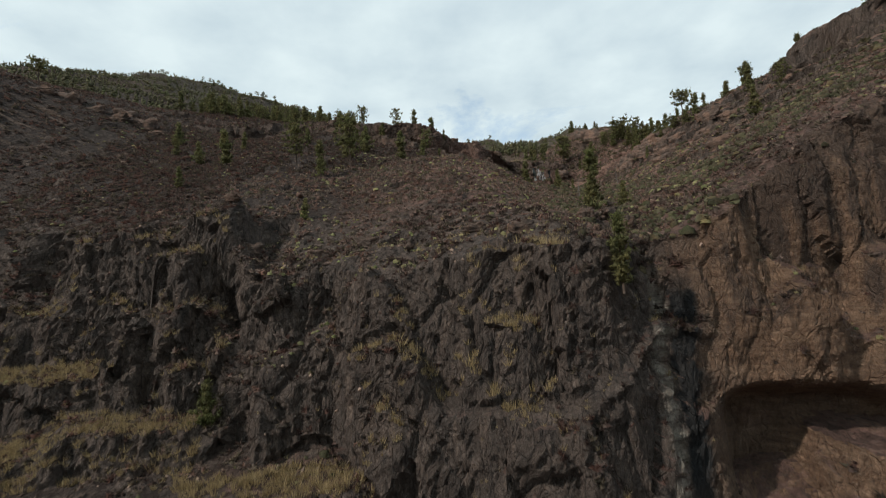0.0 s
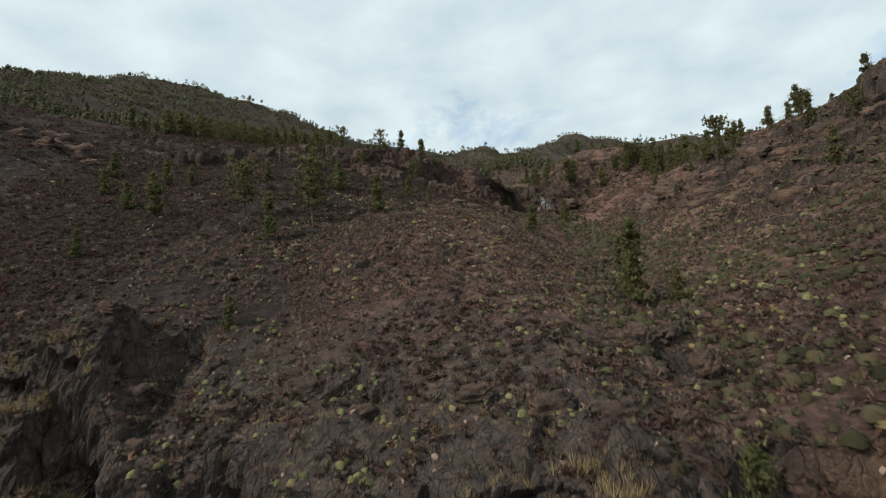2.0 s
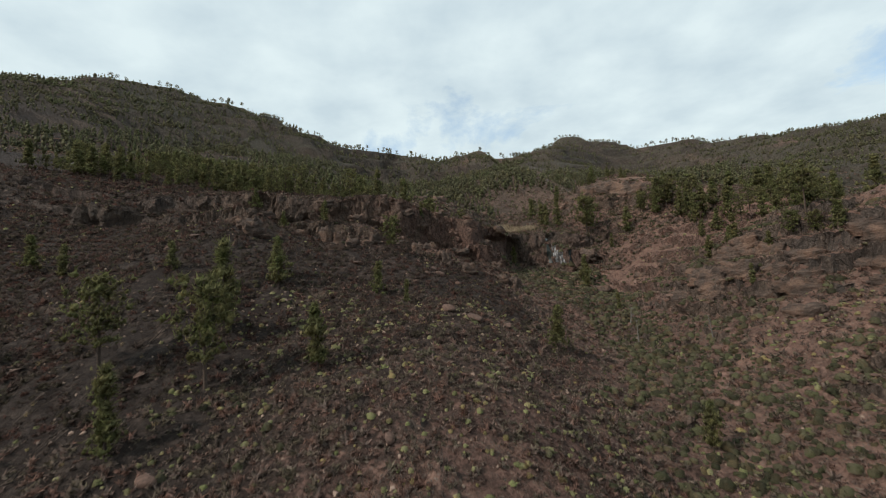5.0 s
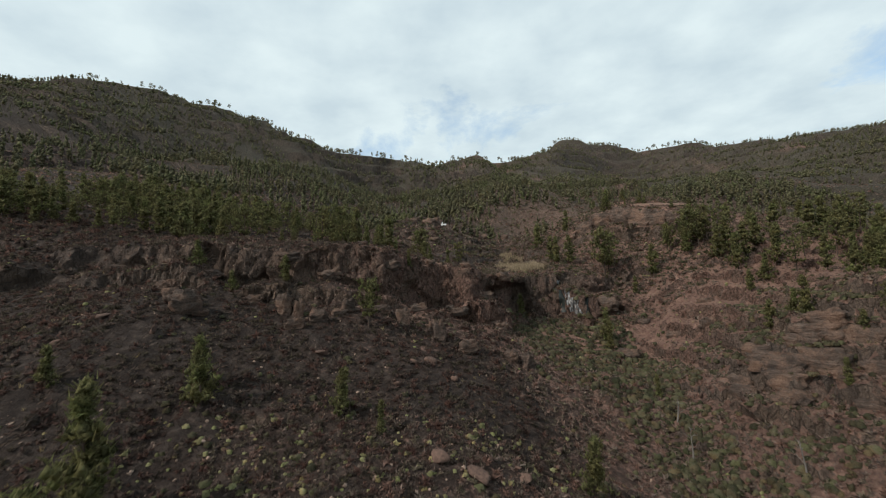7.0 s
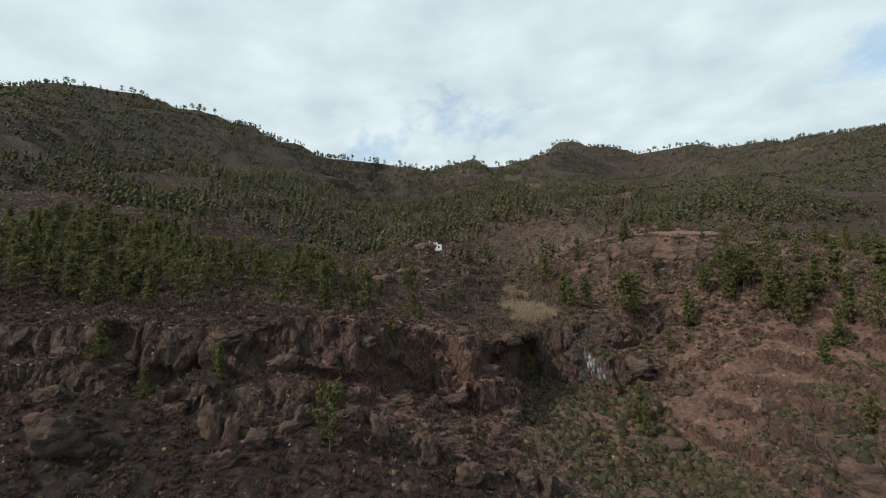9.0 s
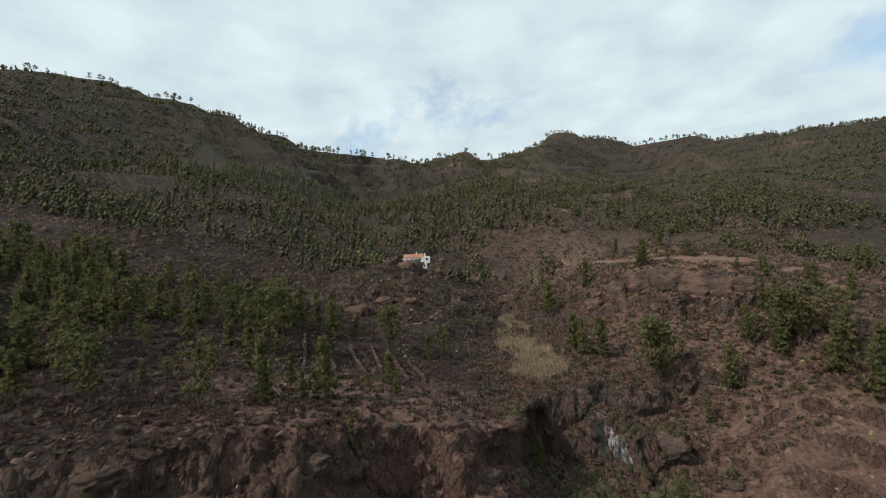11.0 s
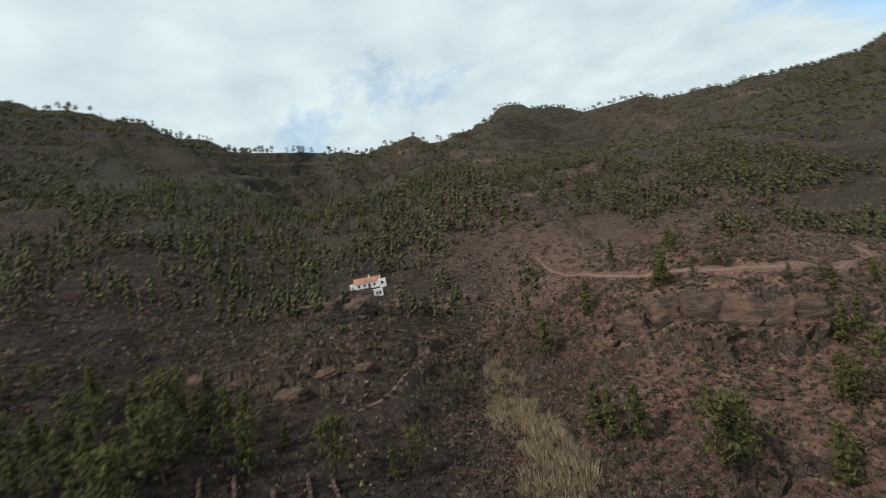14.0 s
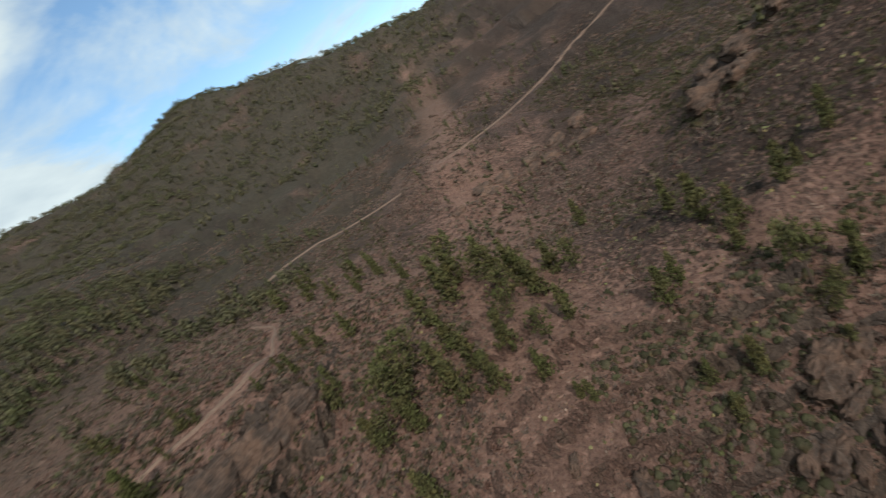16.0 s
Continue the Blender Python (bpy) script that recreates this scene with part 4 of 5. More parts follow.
# Pines that stand out one by one: x, y, height.
GULLY_PINES = ((35, 99, 14), (45, 128, 7), (60, 217, 10), (38, 230, 7), (59, 213, 8), (31, 154, 9), (36, 104, 8), (41, 97, 6), (58, 186, 5))
SLOPE_PINES = ((-36, 67, 7), (-66, 111, 6), (-63, 130, 11), (-77, 141, 8), (-31, 116, 10), (-10, 127, 9), (-79, 161, 8), (-70, 158, 7), (-27, 160, 7), (-28, 91, 5), (-28, 138, 15),
               (-25, 156, 10), (-5, 157, 7), (1, 154, 5), (-46, 155, 6), (-24, 192, 5), (-23, 190, 6), (-34, 188, 5), (-42, 190, 6), (4, 206, 5), (-90, 150, 8), (-98, 165, 9))
OLD_PINES = ((-42, 130, 13), (-25, 126, 15), (-4, 183, 10), (71, 242, 16), (99, 236, 14), (104, 235, 12), (73, 244, 11), (7, 259, 12), (-20, 244, 13), (-21, 259, 13))
CREST_PINES = ((101, 136, 9), (103, 140, 7), (84, 112, 9), (104, 127, 8), (96, 158, 11), (118, 113, 6), (122, 106, 7), (95, 163, 6), (88, 168, 6), (92, 166, 7))
ROAD_PINES = ((85, 236, 11), (77, 233, 6), (87, 277, 6), (101, 289, 6), (74, 291, 10), (67, 320, 7), (60, 288, 11), (58, 255, 10), (63, 254, 11), (57, 259, 10), (114, 260, 4),
              (130, 262, 6), (105, 250, 8), (109, 250, 7), (94, 242, 9), (97, 236, 8), (96, 276, 4), (103, 273, 4), (161, 337, 6), (109, 263, 4), (97, 208, 5), (92, 188, 6), (80, 164, 5))
CLUMP_PINES = ((102, 227, 11), (101, 235, 11), (103, 220, 11), (97, 235, 9), (94, 240, 9), (114, 226, 11), (112, 216, 11), (111, 208, 9), (105, 212, 8), (103, 238, 10), (109, 233, 11),
               (108, 223, 11), (139, 222, 13), (134, 215, 12), (133, 206, 12), (129, 205, 11), (131, 195, 10), (136, 199, 11), (136, 225, 12), (118, 213, 9), (123, 230, 12), (131, 224, 13),
               (144, 221, 12), (142, 213, 12), (114, 202, 10), (126, 211, 11), (106, 229, 11), (138, 208, 12))
EAST_PINES = ((113, 165, 10), (133, 169, 10), (122, 167, 12), (107, 169, 8), (105, 185, 9), (107, 181, 8), (114, 154, 10), (166, 184, 11), (131, 251, 8), (172, 275, 11), (168, 283, 10), (190, 256, 11),
              (181, 259, 10), (152, 237, 9), (127, 257, 7), (121, 139, 10), (96, 206, 6), (89, 181, 9), (86, 188, 7), (175, 250, 10), (191, 281, 10), (175, 286, 9), (160, 262, 8), (156, 252, 8),
              (119, 148, 6), (98, 317, 7), (104, 295, 6), (102, 275, 6), (88, 276, 9), (113, 257, 6))
BENCH_PINES = ((-8, 262, 11), (21, 260, 9), (17, 259, 7), (8, 233, 7), (5, 223, 4), (10, 226, 5), (-5, 223, 4), (-11, 215, 5), (-5, 215, 5), (-33, 219, 4), (-30, 221, 4),
               (-26, 229, 5), (-19, 230, 6), (-17, 239, 10), (-27, 240, 8), (-35, 238, 7), (-39, 231, 5), (-34, 257, 9), (-36, 245, 8), (-54, 258, 8))
named_spots = []
for spots, kinds, group in ((GULLY_PINES, ("column", "cone"), "pines in the gully"), (SLOPE_PINES, ("cone", "column", "cone"), "pines on the west slope"), (OLD_PINES, ("old",), "old pines"),
                            (CREST_PINES, ("column", "old"), "pines on the rocky crest"), (ROAD_PINES, ("cone", "column", "cone"), "pines below the track"),
                            (CLUMP_PINES, ("cone", "old", "cone"), "pine clump"), (EAST_PINES, ("cone", "column"), "pines on the east slope"),
                            (BENCH_PINES, ("cone", "old", "column"), "pines on the bench")):
    for k, (x, y, tall) in enumerate(spots):
        pine(x, y, tall, kinds[k % len(kinds)], RNG, group)
        named_spots.append((x, y))
for x, y, tall in ((-157, 170, 11), (96, 166, 12)):
    pine(x, y, tall, "umbrella", RNG, "old pines")
pine(22.6, 55.6, 9.6, "column", RNG, "pines in the gully", 58.9)
# the wood on the bench above the cliff
placed = 0
while placed < 190:
    x, y = RNG.uniform(-125, 0), RNG.uniform(208, 292)
    if float(rough(np.array([x]), np.array([y]), None, 26, 3, 0.5, 21)[0]) < -0.12 or (x > -22 and 226 < y < 268):
        continue
    if min((x - a) ** 2 + (y - b) ** 2 for a, b in named_spots) < 14 or on_land(x, y)[1].z < 0.72:
        continue
    pine(x, y, RNG.uniform(5.5, 11.5), ("cone", "old", "cone", "column")[RNG.randint(4)], RNG, "pines on the bench")
    named_spots.append((x, y))
    placed += 1


# ---- forest and undergrowth too many to count ----
def land_spots(xs, ys):
    out = [on_land(a, b) for a, b in zip(xs, ys)]
    return np.array([tuple(p[0]) for p in out]), np.array([tuple(p[1]) for p in out])


def spread(shapes, places, sizes, rng, sink=0.1, tilt=0.0):
    """Many turned and scaled copies of the given shapes in one mesh."""
    verts, faces, count = [], [], 0
    pick = rng.randint(len(shapes), size=len(places))
    for k, (v, f) in enumerate(shapes):
        sel = np.where(pick == k)[0]
        if not len(sel):
            continue
        w = rng.uniform(0, 2 * math.pi, len(sel))
        c, s = np.cos(w)[:, None], np.sin(w)[:, None]
        size = sizes[sel][:, None]
        squash = rng.uniform(0.8, 1.25, (len(sel), 1))
        x = (v[None, :, 0] * c - v[None, :, 1] * s) * size * squash + places[sel, 0:1]
        y = (v[None, :, 0] * s + v[None, :, 1] * c) * size * squash + places[sel, 1:2]
        z = v[None, :, 2] * size + places[sel, 2:3] - sink
        verts.append(np.stack([x, y, z], -1).reshape(-1, 3))
        faces.append((f[None] + (np.arange(len(sel)) * len(v))[:, None, None]).reshape(-1, f.shape[1]) + count)
        count += len(sel) * len(v)
    return np.concatenate(verts), np.concatenate(faces)


def stuff(name, shape, mat, label, category):
    ob = new(name, array_mesh(name, shape, mat))
    ob.data.polygons.foreach_set("use_smooth", np.full(len(ob.data.polygons), category in ("shrubs", "forest")))
    return tagged(ob, label, category, kind="stuff")


def distant_pine(seed, clumps, sides, wide, pole=False):
    """A distant pine one metre tall: a tall uneven crown of small clumps of needles on a thin trunk."""
    rng = np.random.RandomState(seed)
    centres, sizes = [], []
    for k in range(clumps):
        t = (k + rng.uniform(0.1, 0.9)) / clumps
        r = wide * math.sin(math.pi * (0.26 + 0.68 * t))
        a, out = rng.uniform(0, 6.28), r * rng.uniform(0.1, 0.75)
        centres.append((math.cos(a) * out, math.sin(a) * out, 0.16 + 0.76 * t))
        sizes.append(r * rng.uniform(0.55, 0.95) + 0.02)
    verts, faces = blobs(centres, np.array(sizes), rng, sides)
    if pole:
        v, f = tube([(0, 0, -0.05), (0, 0, 0.5), (0, 0, 0.95)], [0.018, 0.013, 0.004], 3)
        return np.concatenate([np.array([tuple(p) for p in v]), verts]), np.concatenate([np.array(f), faces + len(v)])
    return verts, faces


def forest(rng):
    mid = [distant_pine(300 + k, 8, 3, (0.125, 0.10, 0.15, 0.115, 0.14, 0.105)[k], True) for k in range(6)]
    low = [distant_pine(330 + k, 3, 3, (0.21, 0.18, 0.24, 0.19, 0.22)[k]) for k in range(5)]
    xs, ys, hs = [], [], []

    def fill(x0, x1, y0, y1, count, low, high, patch, cut, seed):
        x, y = rng.uniform(x0, x1, count), rng.uniform(y0, y1, count)
        rim = np.minimum(np.minimum(x - x0, x1 - x) / (x1 - x0), np.minimum(y - y0, y1 - y) / (y1 - y0))
        ok = rough(x, y, None, patch, 3, 0.55, seed) > cut + 0.9 * (1 - rise(rim / 0.16))
        xs.append(x[ok]), ys.append(y[ok]), hs.append(rng.uniform(low, high, ok.sum()))

    fill(-290, 60, 312, 560, 2000, 6, 11, 45, -0.2, 31)
    fill(-640, -190, 250, 640, 4200, 5, 9, 60, -0.4, 41)
    fill(-20, 370, 360, 600, 2300, 6, 11, 40, -0.16, 32)
    fill(-330, -140, 190, 340, 350, 6, 11, 45, -0.1, 33)
    fill(96, 350, 290, 450, 1250, 4.5, 9.5, 26, -0.1, 34)
    fill(-30, 110, 318, 400, 330, 5, 9, 20, -0.15, 40)
    fill(-760, 260, 470, 880, 14500, 5, 9, 60, -0.38, 35)
    fill(60, 1060, 500, 1180, 13500, 5, 9, 70, -0.40, 36)
    fill(500, 1060, 100, 760, 5200, 6, 11, 70, -0.4, 39)
    fill(300, 960, 40, 560, 1700, 5, 10, 60, -0.12, 37)
    fill(160, 340, 60, 320, 330, 4, 9, 30, -0.05, 38)
    x, y, h = np.concatenate(xs), np.concatenate(ys), np.concatenate(hs)
    ridge = np.array(LAND["skyline"][3:-7], float)
    crest = np.interp(x, ridge[:, 0], ridge[:, 1])
    keep = (y < crest - 10) | (x > 930)
    x, y, h = x[keep], y[keep], h[keep]
    clear = ((np.hypot(x - 19, y - 358) > 24) & ~beside_track(x, y).astype(bool))
    x, y, h = x[clear], y[clear], h[clear]
    p, n = land_spots(x, y)
    ok = n[:, 2] > np.where(np.hypot(x - 20, y - 160) > 420, 0.2, 0.5)
    close = ok & (np.hypot(p[:, 0] - 20, p[:, 1] - 160) < 480)
    stuff("pine_wood", spread(mid, p[close], h[close] * 1.15, rng, 0.3), FAR_NEEDLES, "open pine wood on the slopes behind the house", "forest")
    ok &= ~close
    stuff("pine_forest", spread(low, p[ok], h[ok], rng, 0.3), FAR_NEEDLES, "pine forest covering the upper mountain slopes", "forest")
    # the thin row of trees on the skyline
    line = np.array(LAND["skyline"], float)
    s = np.r_[0, np.cumsum(np.hypot(*np.diff(line[:, :2], axis=0).T))]
    count = 620
    q = np.sort(rng.uniform(0, s[-1], count))
    x, y = np.interp(q, s, line[:, 0]) + rng.normal(size=count) * 7, np.interp(q, s, line[:, 1]) + rng.normal(size=count) * 7
    p, n = land_spots(x, y)
    far = []
    pole, pole_faces = tube([(0, 0, -0.5), (0, 0, 5), (0, 0, 9.5)], [0.2, 0.14, 0.04], 4)
    for k, kind in enumerate(("umbrella", "old", "umbrella")):
        cv, cf = pine_shape(kind, 10.0, 400 + k, 0.35)[1]
        far.append((np.concatenate([np.array([tuple(p) for p in pole]), cv]) / 10.0, np.concatenate([np.array(pole_faces), cf + len(pole)])))
    stuff("skyline_pines", spread(far, p, rng.uniform(5, 11, count), rng, 0.3), FAR_NEEDLES, "thin row of old pines along the mountain skyline", "forest")


forest(np.random.RandomState(11))


def bush_shape(seed, twigs=13):
    """A low twiggy shrub one metre across: a small dark heart and a round head of thin pointed sprays."""
    rng = np.random.RandomState(seed)
    w = (np.arange(3) + rng.uniform(-0.3, 0.3, 3)) * 2 * math.pi / 3
    v = [np.stack([np.cos(w), np.sin(w), np.full(3, -0.3)], -1) * rng.uniform(0.28, 0.42, (3, 1)), np.array([[rng.normal() * 0.08, rng.normal() * 0.08, rng.uniform(0.26, 0.36)]])]
    f = [(0, 1, 3), (1, 2, 3), (2, 0, 3)]
    e, a = np.arcsin(rng.uniform(0.12, 1.0, twigs)), 2 * math.pi * (np.arange(twigs) + rng.rand(twigs)) * 0.381966
    way = np.stack([np.cos(a) * np.cos(e), np.sin(a) * np.cos(e), np.sin(e)], -1)
    side = np.cross(way, rng.normal(size=(twigs, 3)))
    side /= np.linalg.norm(side, axis=1, keepdims=True)
    wide = rng.uniform(0.09, 0.15, (twigs, 1)) * (13.0 / twigs) ** 0.5
    root = way * rng.uniform(0.08, 0.2, (twigs, 1)) + np.array((0, 0, 0.04))
    tip = way * rng.uniform(0.46, 0.72, (twigs, 1)) + rng.normal(size=(twigs, 3)) * 0.04
    spikes = np.stack([root - side * wide, root + side * wide, tip], 1).reshape(-1, 3)
    f += [(4 + 3 * k, 5 + 3 * k, 6 + 3 * k) for k in range(twigs)]
    return np.concatenate(v + [spikes]), np.array(f)


def round_bush(seed, sides=5):
    """A dense rounded shrub one metre across with an uneven outline."""
    rng = np.random.RandomState(seed)
    w = (np.arange(sides) + rng.uniform(-0.3, 0.3, sides)) * 2 * math.pi / sides
    r = rng.uniform(0.36, 0.58, sides)
    low = np.stack([np.cos(w) * r, np.sin(w) * r, rng.uniform(-0.1, 0.02, sides)], -1)
    high = np.stack([np.cos(w + 0.4), np.sin(w + 0.4), np.zeros(sides)], -1) * r[:, None] * rng.uniform(0.6, 0.95, (sides, 1)) + np.array((0, 0, 1)) * rng.uniform(0.2, 0.44, (sides, 1))
    f = []
    for k in range(sides):
        j = (k + 1) % sides
        f += [(k, j, sides + k), (j, sides + j, sides + k), (sides + k, sides + j, 2 * sides)]
    spikes, more = bush_shape(seed + 40, 5)
    return np.concatenate([low, high, [[0.0, 0.0, rng.uniform(0.42, 0.58)]], spikes[4:] * 1.1]), np.concatenate([np.array(f), more[3:] + (2 * sides + 1 - 4)])


def tuft_shape(seed, blades, thin=1.0):
    """A tuft of thin dry stalks."""
    rng = np.random.RandomState(seed)
    w, lean = rng.uniform(0, 2 * math.pi, blades), rng.uniform(0.05, 0.6, blades)
    way = np.stack([np.cos(w) * lean, np.sin(w) * lean, np.ones(blades)], -1)
    root = np.stack([np.cos(w), np.sin(w), np.zeros(blades)], -1) * rng.uniform(0.0, 0.32, (blades, 1))
    tip = root + way * rng.uniform(0.45, 1.0, (blades, 1))
    side = np.cross(way, rng.normal(size=(blades, 3)))
    side /= np.linalg.norm(side, axis=1, keepdims=True)
    wide = rng.uniform(0.05, 0.10, (blades, 1)) * thin
    return np.stack([root - side * wide, root + side * wide, tip], 1).reshape(-1, 3), np.arange(blades * 3).reshape(-1, 3)


STREAM = np.array(LAND["stream bed"], float)


def off_stream(x, y):
    return np.abs(x - np.interp(y, STREAM[::-1, 1], STREAM[::-1, 0])) + 100 * ((y < 60) | (y > 235))


def undergrowth(rng):
    def scatter(name, count, box, shapes, low, high, mat, label, category, keep, steep=0.5, sink=0.05):
        x, y = rng.uniform(box[0], box[1], count), rng.uniform(box[2], box[3], count)
        ok = keep(x, y) & (beside_track(x, y) < 0.85)
        p, n = land_spots(x[ok], y[ok])
        ok = n[:, 2] > steep
        size = low + (high - low) * rng.rand(ok.sum()) ** 1.8
        if category == "shrubs" and box[1] < 200 and box[3] < 350:
            size = size * (0.7 if shapes is domes else 0.92)
        stuff(name, spread(shapes, p[ok], size, rng, sink), mat, label, category)

    whole, core = (-130, 165, 58, 335), (-65, 105, 62, 205)
    # reaches over the west slope too, where the dark tone stands for shade
    heathy = lambda x, y: (x < 22 + 0.25 * (y - 150) + 14 * rough(x, y, None, 18, 2, 0.5, 61)) & (y > 132 + 22 * rough(x, y, None, 20, 2, 0.5, 62) + 0.8 * np.minimum(x + 18, 0))
    patchy = lambda scale, cut, seed: (lambda x, y: rough(x, y, None, scale, 3, 0.6, seed) > cut)
    bushes, tufts_low = [bush_shape(k) for k in range(6)], [tuft_shape(50 + k, 20, 0.4) for k in range(3)]
    domes = [round_bush(30 + k) for k in range(5)]
    plain, scrub = [bush_shape(10 + k, 9) for k in range(4)], [bush_shape(20 + k, 6) for k in range(4)]
    scatter("dry_brush", 23000, core, bushes, 0.6, 2.1, BRUSH, "low grey-brown dry brush over the slopes", "shrubs", lambda x, y: (rough(x, y, None, 7, 3, 0.6, 71) > -0.42 + 0.5 * rise((96 + 0.3 * np.abs(x - 4) - y) / 12) * rise((36 - x) / 6) * rise((x + 32) / 8)) & ~heathy(x, y))
    scatter("dry_brush", 15000, whole, plain, 0.8, 2.3, BRUSH, "low grey-brown dry brush over the slopes", "shrubs", lambda x, y: patchy(9, -0.12, 70)(x, y) & ~heathy(x, y))
    scatter("dark_heath", 25000, (-110, 50, 86, 212), bushes, 0.6, 2.0, HEATH_WITH_SHADE, "dense dark red-brown heath below the cliff band, darkened for shade westward", "shrubs", lambda x, y: patchy(8, -0.4, 63)(x, y) & heathy(x, y))
    scatter("falls_shrubs", 2600, (-75, 60, 182, 246), bushes, 0.8, 2.4, BRUSH, "dry brush among the broken rocks of the cliff", "shrubs", patchy(8, -0.2, 87), 0.2)
    scatter("slope_shrubs", 4600, (46, 104, 75, 205), domes, 1.0, 2.8, SHRUB, "olive-green shrubs between the rock ledges", "shrubs", patchy(17, -0.1, 88), 0.4)
    scatter("east_shrubs", 4200, (190, 420, 60, 330), plain, 1.4, 3.4, SHRUB, "dark green shrubs on the eastern slopes", "shrubs", patchy(26, 0.08, 89))
    scatter("green_shrubs", 5500, whole, domes, 0.9, 2.2, SHRUB, "dark green low shrubs between the rocks", "shrubs", patchy(14, -0.04, 72))
    scatter("prickly_pears", 550, (-4, 62, 296, 362), plain, 0.9, 2.0, PEAR, "grey-green prickly pears on the slope below the house", "cactus", patchy(10, 0.0, 94))
    scatter("gully_shrubs", 4500, (20, 85, 62, 232), domes, 1.2, 3.4, SHRUB, "dense green shrubs along the gully bed", "shrubs",
            lambda x, y: off_stream(x, y) < 4 + 16 * np.abs(rough(x, y, None, 18, 3, 0.5, 73)))
    scatter("falls_gully_shrubs", 1500, (32, 68, 186, 234), domes, 1.2, 3.0, SHRUB, "dense green shrubs below the upper waterfall", "shrubs", patchy(9, -0.35, 64))
    scatter("spur_brush", 4000, (-22, 36, 92, 160), bushes, 0.6, 1.7, BRUSH, "low dry brush on the crown of the spur", "shrubs", patchy(9, -0.6, 93))
    scatter("spurge_bushes", 2800, whole, domes, 0.7, 1.7, SPURGE, "yellow-green round spurge bushes on the slope", "shrubs", patchy(20, 0.0, 74))
    scatter("spur_spurge", 1700, (-30, 40, 66, 160), domes, 0.7, 1.6, SPURGE, "yellow-green spurge on the crown of the spur", "shrubs", patchy(14, -0.15, 98))
    scatter("crest_shrubs", 2300, (104, 185, 92, 212), plain, 0.9, 2.6, SHRUB, "dark green shrubs on the rocky crest", "shrubs", patchy(16, -0.15, 99), 0.3)
    scatter("slope_spurge", 1000, (40, 95, 70, 150), domes, 0.9, 1.9, SPURGE, "yellow-green spurge bushes on the sunny slope", "shrubs", patchy(12, -0.02, 75))
    scatter("grass_tufts", 3000, whole, tufts_low, 0.5, 1.0, STRAW, "tufts of dry yellow grass", "grass", patchy(12, 0.0, 76), 0.4)
    scatter("ledge_grass", 15000, (-110, 24, 50, 92), tufts_low, 0.7, 1.6, STRAW, "dry yellow grass on the cliff ledges", "grass",
            lambda x, y: np.min([np.hypot((x - a) / (c + 3), (y - b) / (d + 2)) for a, b, _, c, d in LEDGES], axis=0) + 0.5 * rough(x, y, None, 6, 3, 0.5, 77) < 0.95, 0.35)
    scatter("cliff_grass", 1500, (-90, 40, 48, 78), tufts_low, 0.5, 1.0, STRAW, "dry grass in the cracks of the cliff", "grass", patchy(6, 0.05, 82), 0.12)
    # the darker brush tone here stands for shade on the cliff face
    scatter("cliff_shrubs", 6500, (-110, 60, 48, 90), bushes, 0.8, 2.0, HEATH_WITH_SHADE, "dry brush clinging to the cliff face, darkened for the shade there", "shrubs", patchy(8, -0.05, 83), 0.15)
    scatter("dry_cane", 1900, (36, 58, 244, 300), [tuft_shape(60 + k, 20, 0.4) for k in range(3)], 1.1, 3.0, CANE, "thicket of pale dry cane in the stream bed", "reeds",
            lambda x, y: np.abs(x - np.interp(y, (246, 262, 279, 297), (46, 46, 46.5, 46))) < np.where(rough(x, y, None, 3.5, 2, 0.5, 97) > -0.3, 1, 0.15) * np.interp(y, (246, 262, 279, 297), (8, 9, 6.5, 3)) * (0.8 + 0.7 * rough(x, y, None, 8, 2, 0.5, 78)))
    scatter("bench_shrubs", 3400, (28, 150, 222, 310), bushes, 1.0, 2.6, SHRUB, "olive-green shrubs on the bench below the track", "shrubs", patchy(13, -0.3, 85))
    scatter("bench_brush", 11000, (28, 150, 222, 310), bushes, 0.8, 2.4, BRUSH, "dry brush on the bench below the track", "shrubs", patchy(10, -0.4, 86))
    # west slope shade is put into the colour of this brush
    scatter("west_brush", 12000, (-230, -50, 85, 215), plain, 0.9, 2.6, HEATH_WITH_SHADE, "dense dull brush darkened in colour for the shade on the west slope", "shrubs", patchy(12, -0.4, 90))
    # packed closer to stand in for the ravine's shade
    scatter("valley_shrubs", 5000, (150, 400, 15, 140), plain, 1.2, 3.2, SHRUB, "dark green shrubs along the eastern gully", "shrubs", patchy(24, -0.25, 91), 0.3)
    scatter("far_brush", 21000, (-260, 400, 285, 540), scrub, 1.2, 3.2, BRUSH, "low dry brush over the upper slopes", "shrubs", patchy(25, -0.35, 79))
    scatter("far_shrubs", 7000, (-250, 330, 290, 480), scrub, 1.4, 3.4, SHRUB, "dark green shrubs over the upper slopes", "shrubs", patchy(30, -0.05, 84))
    scatter("terrace_brush", 11000, (-120, 60, 205, 345), plain, 0.8, 2.3, HEATH_WITH_SHADE, "dark dry brush over the old fields", "shrubs", patchy(11, -0.25, 92))
    scatter("east_brush", 15000, (150, 480, 30, 340), scrub, 1.4, 4.0, BRUSH, "low dry brush over the eastern slopes", "shrubs", patchy(22, -0.05, 80))


undergrowth(np.random.RandomState(12))

